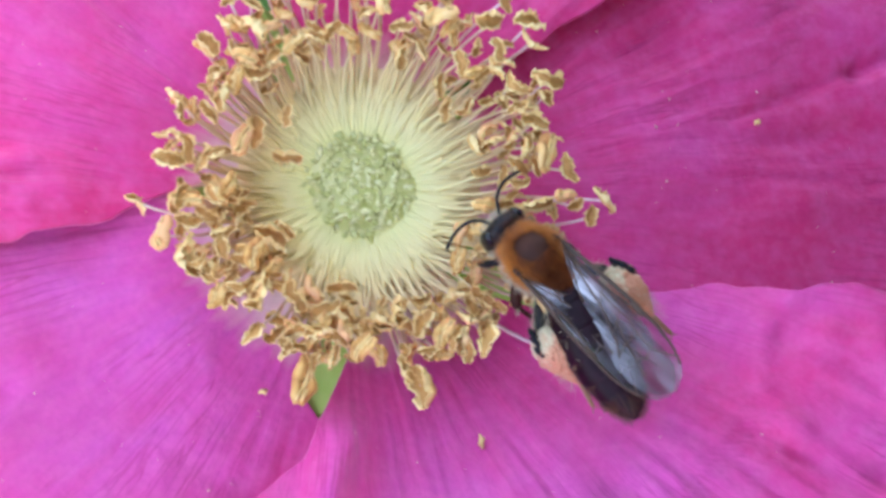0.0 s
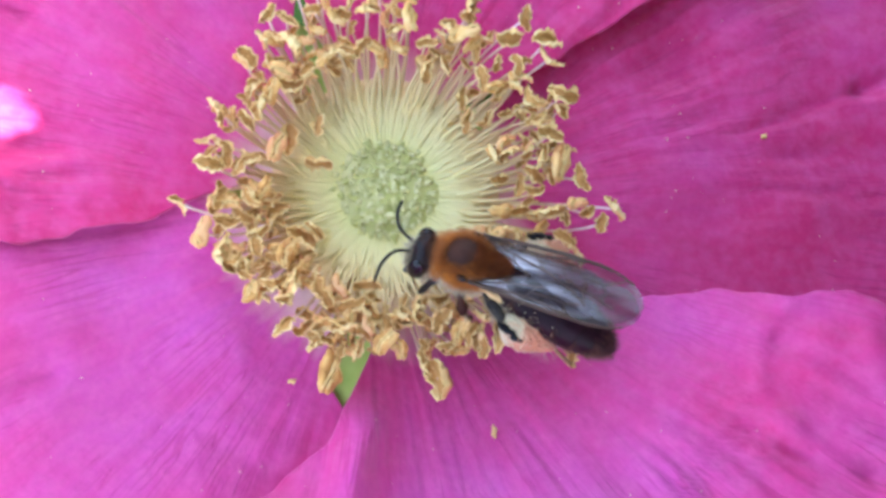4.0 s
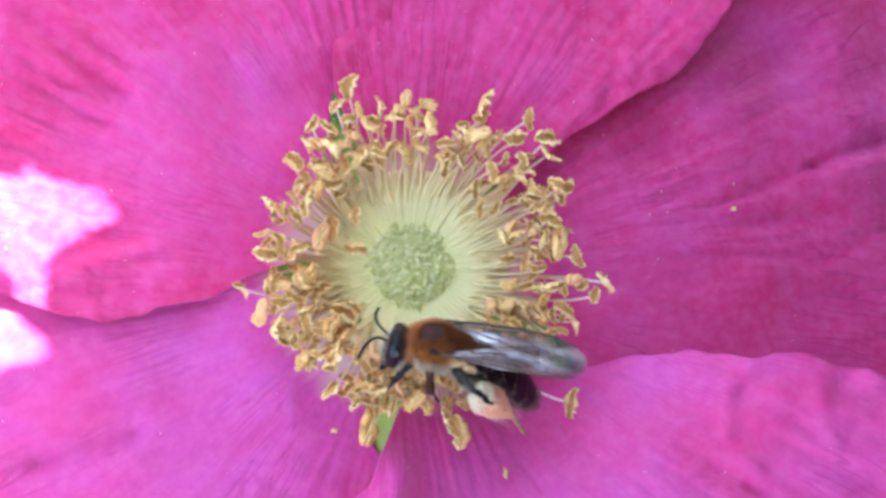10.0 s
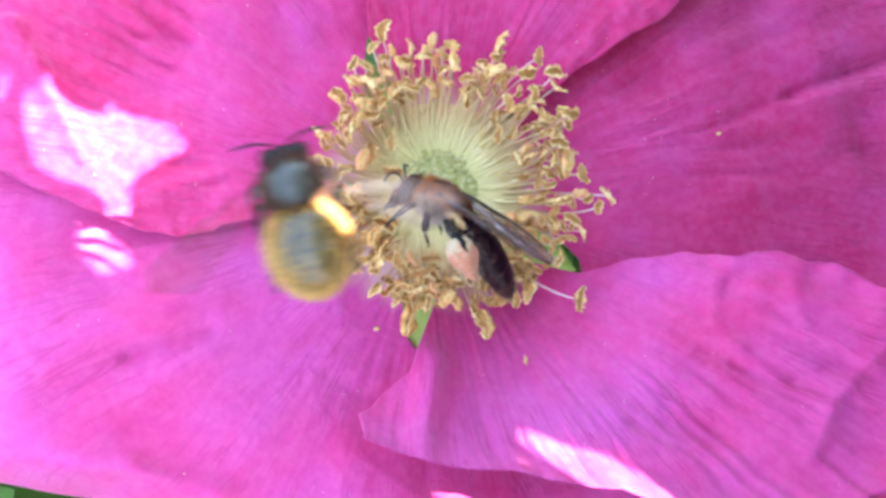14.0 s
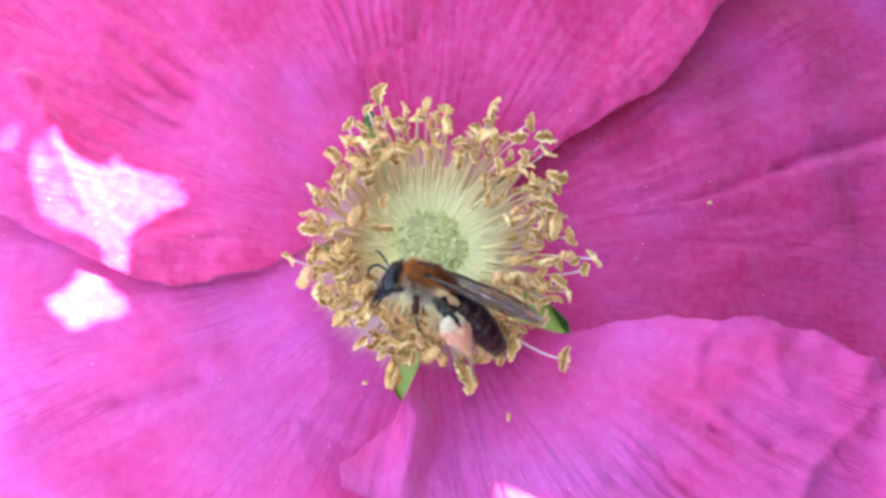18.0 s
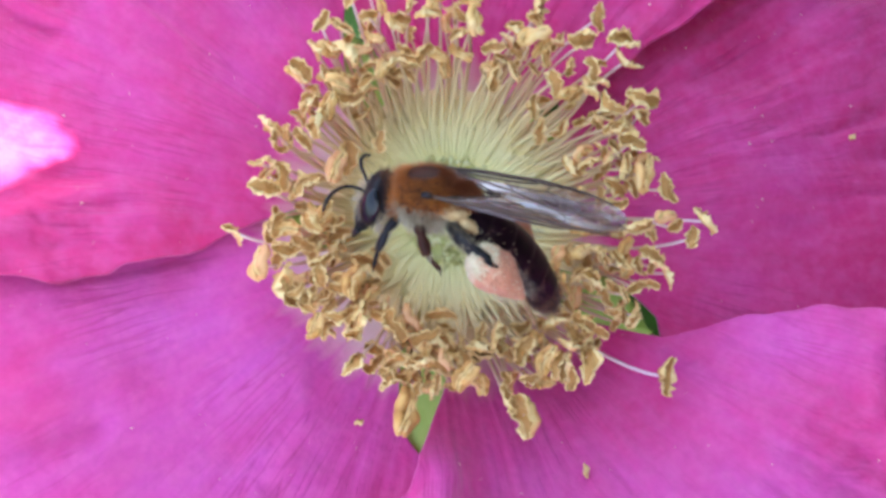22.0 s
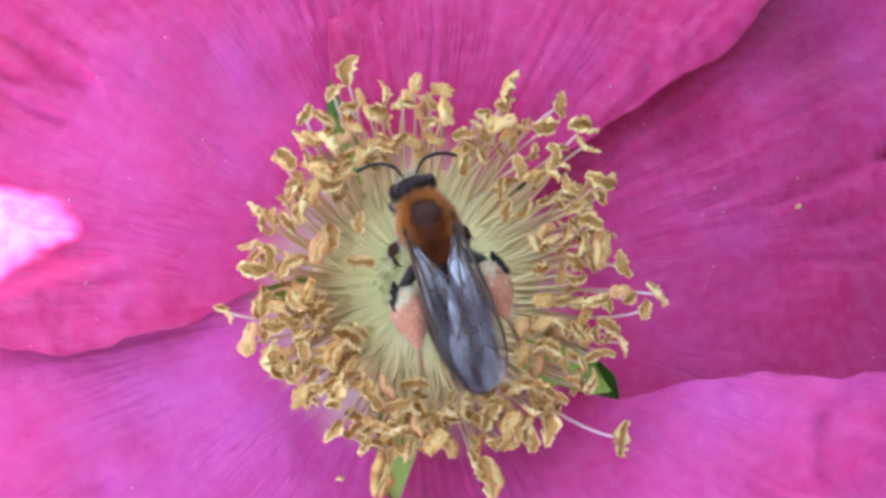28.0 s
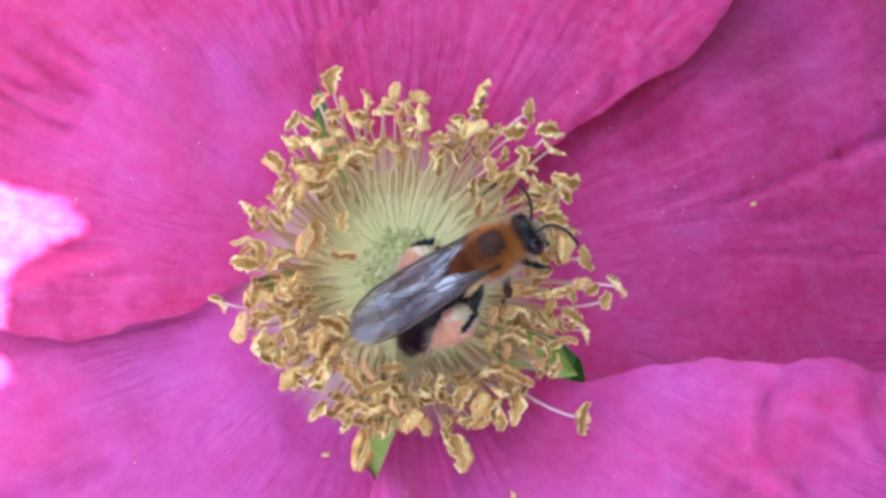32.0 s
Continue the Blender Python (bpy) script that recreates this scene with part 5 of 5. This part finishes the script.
    # abdomen in overlapping plates
    def axis(t):
        return Vector((-6.35 * t, 0, 0.10 * math.sin(t * 3) - 0.35 * t ** 2.4))
    half = [(0, 0.40), (0.05, 0.72), (0.12, 0.98), (0.25, 1.20), (0.42, 1.31), (0.58, 1.29), (0.72, 1.14), (0.83, 0.92), (0.91, 0.66), (0.96, 0.42), (1, 0.08)]
    tall = 0.80
    abdomen = part("abdomen", Shape().grid([[axis(t) + Vector((0, math.cos(b) * lerp_table(half, t) * 0.93, math.sin(b) * lerp_table(half, t) * tall * 0.93)) for b in (2 * math.pi * j / 28 for j in range(28))] for t in (k / 26 for k in range(27))], True), ABDOMEN, bee, "shiny black abdomen", mm(-1.15, 0, -0.1))
    on_belly = lambda t, g, k=1.0: axis(t) + Vector((0, math.cos(g) * lerp_table(half, t) * k, math.sin(g) * lerp_table(half, t) * tall * k))
    s = Shape()
    for _ in range(190):
        t, g = min(0.95, max(0.02, rnd.gauss(0.30, 0.18))), rnd.choice((0.25, math.pi - 0.25)) + rnd.gauss(0, 0.35)
        r = rnd.uniform(0.012, 0.034)
        s.ball(on_belly(t, g, 1.03), (r, r, r), 5, 3)
    part("pollen_dusting", s, LOAD_CREAM, abdomen, "white pollen grains caught on the abdomen")
    for y in (-1, 1):
        part("flank_pollen", Shape().ball((-0.75, 0.92 * y, 0.16), (0.70, 0.16, 0.22), 20, 10, rough=0.5), LOAD_YELLOW, abdomen, "orange yellow pollen caught on the flank")
    cuts = [0.0, 0.19, 0.36, 0.53, 0.69, 0.84, 1.0]
    for a, b in zip(cuts, cuts[1:]):
        rows = []
        for k in range(13):
            t = a + (b + 0.02 - a) * k / 12 if b < 1 else a + (b - a) * k / 12
            grow = 0.975 + 0.065 * (k / 12) ** 0.7 - (0.07 if k == 12 else 0)
            rows.append([on_belly(min(1, t), g, grow) for g in (2 * math.pi * j / 36 for j in range(36))])
        part("tergite", Shape().grid(rows, True), ABDOMEN, abdomen)
        s = Shape()
        for _ in range(260 if a < 0.5 else 200):
            t, g = rnd.uniform(a, b), rnd.choice((rnd.uniform(-0.9, 0.45), math.pi - rnd.uniform(-0.9, 0.45)))
            q = on_belly(t, g)
            s.hair(q, q + Vector((-0.30, math.cos(g) * 0.17, math.sin(g) * 0.17)) * rnd.uniform(0.5, 1.1), 0.008)
        part("flank_hair", s, FUR_PALE if a < 0.15 else FUR_DARK, abdomen, "hairs along the flank")
        if a > 0:
            s = Shape()
            for _ in range(150):
                t = a + rnd.uniform(0.0, 0.03)
                g = rnd.choice((rnd.uniform(-0.9, 0.75), math.pi - rnd.uniform(-0.9, 0.75)))
                q = on_belly(t, g, 1.02)
                s.hair(q, q + Vector((-0.26, math.cos(g) * 0.07, math.sin(g) * 0.07)) * rnd.uniform(0.4, 0.8), 0.008)
            part("hair_band", s, FUR_DARK, abdomen, "thin hair fringe on the plate's rim")
    s = Shape()
    for _ in range(520):
        t, g = rnd.uniform(0.80, 0.985), rnd.uniform(0, 2 * math.pi)
        q = on_belly(t, g)
        s.hair(q, q + Vector((-0.40, math.cos(g) * 0.16, math.sin(g) * 0.14)) * rnd.uniform(0.5, 1.1), 0.009)
    part("tail_fringe", s, FUR_DARK, abdomen, "dark brown bristles at the tail")
    # wings folded over the back
    bee_wing(bee, (-0.32, 1.02, 0.66), 1, 0.5, VEINS, 0.0)
    bee_wing(bee, (-0.32, -1.02, 0.66), -1, -0.5, VEINS, 0.13)
    for y in (-1, 1):
        part("tegula", Shape().ball((-0.10, 1.02 * y, 0.62), (0.26, 0.17, 0.16), 12, 8), CHITIN, bee, "black scale at the wing's root")
    # legs
    legs = {}
    for y, hand in ((1, "left"), (-1, "right")):
        legs[hand, "front"] = leg(bee, "front_leg", (0.80, 0.55 * y, -0.80), [(0.45, 0.50 * y, -0.35), (0.85, 0.62 * y, -1.20), (1.05, 0.45 * y, -1.95)], [0.18, 0.16, 0.085], CHITIN)
        part("leg_fur", hairs_along((0.1, 0.15 * y, -0.2), (0.7, 0.55 * y, -1.2), 130, 0.24, 0.009, rnd), FUR_PALE, legs[hand, "front"])
        mid = leg(bee, "middle_leg", (0.0, 0.70 * y, -0.90), [(-0.20, 0.72 * y, 0.02), (-0.55, 1.02 * y, -0.65), (-1.05, 0.85 * y, -1.25)], [0.21, 0.22, 0.10], BROWN_CHITIN)
        legs[hand, "middle"] = mid
        part("leg_fur", hairs_along((-0.05, 0.2 * y, -0.1), (-0.7, 1.2 * y, -0.7), 320, 0.26, 0.009, rnd), FUR_PALE, mid)
        s = Shape()
        limb(s, (0, 0, 0), (-1.0, 1.02 * y, 0.25), 0.20, 0.30, 0.22)
        limb(s, (-1.0, 1.02 * y, 0.25), (-3.60, 1.15 * y, -0.20), 0.22, 0.24, 0.12)
        hind = part("hind_leg", s, CHITIN, bee, "hind leg packed with pollen", mm(-1.20, 0.72 * y, -0.65))
        legs[hand, "hind"] = hind
        part("floccus", hairs_along((-0.05, 0.1 * y, 0.0), (-0.95, 0.98 * y, 0.24), 620, 0.34, 0.0085, rnd, core=0.20), FUR_PALE, hind, "curled cream hairs on the thigh")
        s, ankle, toe = Shape(), Vector((-3.60, 1.15 * y, -0.22)), Vector((-4.60, 1.30 * y, -0.85))
        cuts = (0, 0.45, 0.6, 0.74, 0.87, 1.0)
        for c0, c1 in zip(cuts, cuts[1:]):
            limb(s, ankle.lerp(toe, c0), ankle.lerp(toe, c1), 0.085, 0.11, 0.09, 7, 4)
        for k in (-1, 1):
            s.tube([toe, toe + Vector((-0.16, 0.10 * k, -0.04)), toe + Vector((-0.22, 0.2 * k, -0.12))], [0.05, 0.035, 0.015], 4)
        part("foot", s, TAN_CHITIN, hind, "slender tan foot dusted with pollen")
        knee, heel = Vector((-0.98, 1.04 * y, 0.22)), Vector((-3.68, 1.14 * y, -0.24))
        path = [knee.lerp(heel, k / 24) for k in range(25)]
        fat = [lerp_table([(0, 0.06), (0.03, 0.36), (0.10, 0.62), (0.26, 0.82), (0.45, 0.84), (0.65, 0.66), (0.82, 0.40), (0.94, 0.21), (1, 0.10)], k / 24) for k in range(25)]
        part("pollen_load", lumpy(path, fat, 3.0 + y), MIXED_POLLEN, hind, "salmon pink and cream pollen load")
        s = Shape()
        for _ in range(380):
            k = rnd.uniform(0.02, 0.32) if rnd.random() < 0.75 else rnd.uniform(0.4, 0.9)
            p = knee.lerp(heel, k)
            v = Vector((0, rnd.gauss(0, 1), rnd.gauss(0, 1))).normalized()
            r = rnd.uniform(0.014, 0.034)
            s.ball(p + v * (fat[int(k * 24)] + 0.01), (r, r, r), 5, 3)
        part("pollen_crust", s, LOAD_CREAM, hind, "loose cream pollen grains on the load")
        part("scopa", hairs_along(knee.lerp(heel, 0.1), knee.lerp(heel, 0.9), 800, 0.34, 0.0065, rnd, core=0.58), FUR_PALE, hind, "pale brush hairs")
        part("foot_fur", hairs_along(heel, (-4.5, 1.28 * y, -0.78), 240, 0.20, 0.008, rnd), LOAD_YELLOW, hind, "tan hairs on the foot")
        s = Shape()
        for k, (x, up, out) in enumerate(((-1.12, 0.64, 1.46), (-1.42, 0.70, 1.58), (-1.76, 0.60, 1.68))):
            s.ball((x, out * y, up), (0.26, 0.13, 0.13 - 0.02 * k), 12, 8, rough=0.9)
        part("knee_mark", s, CHITIN, hind, "dark bare streak below the knee")
    return bee, head, abdomen, legs


def visiting_bee():
    """A second bee that flies past."""
    rnd = random.Random(5)
    bee = tagged(new("visiting_bee"), "grey and amber furry bee flying past the flower", "bee")
    part("thorax", Shape().ball((0, 0, 0), (1.55, 1.5, 1.3), 26, 14), GREY_CHITIN, bee, "grey glossy thorax")
    part("thorax_fur", fur(Shape(), (0, 0, 0), (1.53, 1.48, 1.28), 2600, 0.5, 0.022, lambda q, d: math.hypot(q.x - 0.1, q.y) > rnd.gauss(0.85, 0.1) or q.z < 0.2, rnd=rnd), FUR_DARK, bee, "dark brown fur")
    head = part("head", Shape().ball((1.55, 0, -0.7), (0.7, 1.25, 1.0), 22, 12), CHITIN, bee)
    for y in (-1, 1):
        part("eye", Shape().ball((1.7, 0.9 * y, -0.7), (0.55, 0.42, 0.8), 16, 10), EYE, head)
        part("antenna", Shape().tube(bez((2.2, 0.35 * y, -0.4), (2.7, 1.1 * y, -0.1), (2.5, 2.4 * y, -0.3), 8), 0.08, 6), CHITIN, head)
    abdomen = part("abdomen", Shape().ball((-3.1, 0, -0.2), (2.45, 1.95, 1.5), 30, 18), GOLD_CHITIN, bee, "dark bronze glossy abdomen")
    for x, h in ((-1.9, 1.29), (-2.7, 1.47), (-3.5, 1.47), (-4.3, 1.30)):
        ring = Shape().tube([(x, math.cos(g) * h * 1.28, -0.2 + math.sin(g) * h * 0.99) for g in (math.pi * (0.08 + 0.84 * k / 20) for k in range(21))], 0.05, 5)
        part("segment_rim", ring, GREY_CHITIN, abdomen, "thin rim of an abdomen plate")
    part("amber_fur", fur(Shape(), (-3.1, 0, -0.25), (2.42, 1.93, 1.48), 7200, 0.42, 0.022, lambda q, d: math.hypot((q.x + 3.0) / 1.75, q.y / 1.22) > rnd.gauss(0.78, 0.10) or q.z < 0.2, (-0.15, 0, 0), rnd), HONEY_FUR, abdomen, "amber fringe of fur all round")
    for y in (-1, 1):
        lead, trail = [(0, 0.1 * y), (0.5, 0.35 * y), (0.9, 0.2 * y), (1, -0.5 * y)], [(0, -0.2 * y), (0.4, -1.5 * y), (0.8, -2.1 * y), (1, -0.7 * y)]
        shape, on = wing_shape(7.5, lead, trail, lambda s, w: 0.1)
        wing = part("wing", shape, WING_CLEAR, bee, "clear outspread wing", mm(0.3, 1.5 * y, 1.0, 12 * y, 18, -62 * y))
        part("vein", Shape().tube([on(k / 20, 0.02) for k in range(20)], 0.025, 4), VEIN, wing)
        for x, back in ((0.6, 0.2), (-0.2, -0.6), (-0.9, -2.4)):
            leg(bee, "leg", (x, 1.1 * y, -1.1), [(back * 0.3, 0.8 * y, -0.6), (back * 0.8 - 0.5, 1.1 * y, -1.6), (back - 1.2, 1.1 * y, -2.4)], [0.22, 0.2, 0.11], CHITIN)
    return bee


BEE, BEE_HEAD, BEE_ABDOMEN, BEE_LEGS = mining_bee()
VISITOR = visiting_bee()


# ---- all that moves ----
def motions():
    walk(BEE, [(t, mm(x, y, z, a, b, c)) for t, x, y, z, a, b, c in BEE_ROWS])
    walk(BEE_HEAD, [(t, mm(1.48 - 0.012 * a, 0, -0.20 - 0.014 * a, 0, a, 0)) for t, a in ((0.0, 0), (10.6, 0), (11.3, 12), (12.0, 42), (12.6, 14), (13.2, 2), (18.6, 4), (19.2, 14), (20.0, 12), (20.8, 0), (32.0, 0))])
    walk(BEE_ABDOMEN, [(t, mm(-1.15, 0, -0.1, a, b, c)) for t, a, b, c in ABDOMEN_ROWS])
    for (side, which), limb in BEE_LEGS.items():
        x, y, z = limb.location / MM
        k = 1 if side == "left" else -1
        if which == "hind":
            bends = [(0.0, 0), (3.0, -4), (4.5, -13), (6.0, -26), (8.0, -24), (9.0, -24), (11.0, -14), (12.0, -18), (14.0, -18), (16.0, -24), (19.5, -18), (20.5, -8), (22.0, -20), (23.0, -16), (24.5, -8), (26.0, 0), (28.5, 4), (29.5, -6), (30.5, 2), (32.0, 0)]
            swing = [(0, 0), (28.5, 0), (29.2, -8), (29.7, -20), (30.4, -20), (31.0, -8), (32.0, 0)] if side == "left" else [(0, 0), (32, 0)]
            bends += [(t, 0) for t in (29.2, 29.7, 30.4, 31.0)]
            walk(limb, [(t, mm(x, y, z, 0, b, lerp_table(swing, t) + (3 if round(t) % 2 else -2) * k)) for t, b in sorted(bends)])
        else:
            step = 0.5 if which == "front" else 0.8
            turns = [(n * step, 13 * math.sin(n * 1.9 + k + len(which)), 10 * math.sin(n * 1.3 + 2 * k)) for n in range(int(32 / step) + 1)]
            walk(limb, [(t, mm(x, y, z, 0.5 * b, a, b)) for t, a, b in turns])
    for k, antenna in enumerate(o for o in BEE_HEAD.children if o.name.startswith("antenna")):
        x, y, z = antenna.location / MM
        turns = [(n * 0.5, 16 * math.sin(n * 1.7 + 2.2 * k), 14 * math.sin(n * 1.1 + k)) for n in range(65)]
        walk(antenna, [(t, mm(x, y, z, 0, a, b)) for t, a, b in turns])
    walk(VISITOR, [(t, mm(x, y, z, a, b, c)) for t, x, y, z, a, b, c in VISITOR_ROWS])


motions()
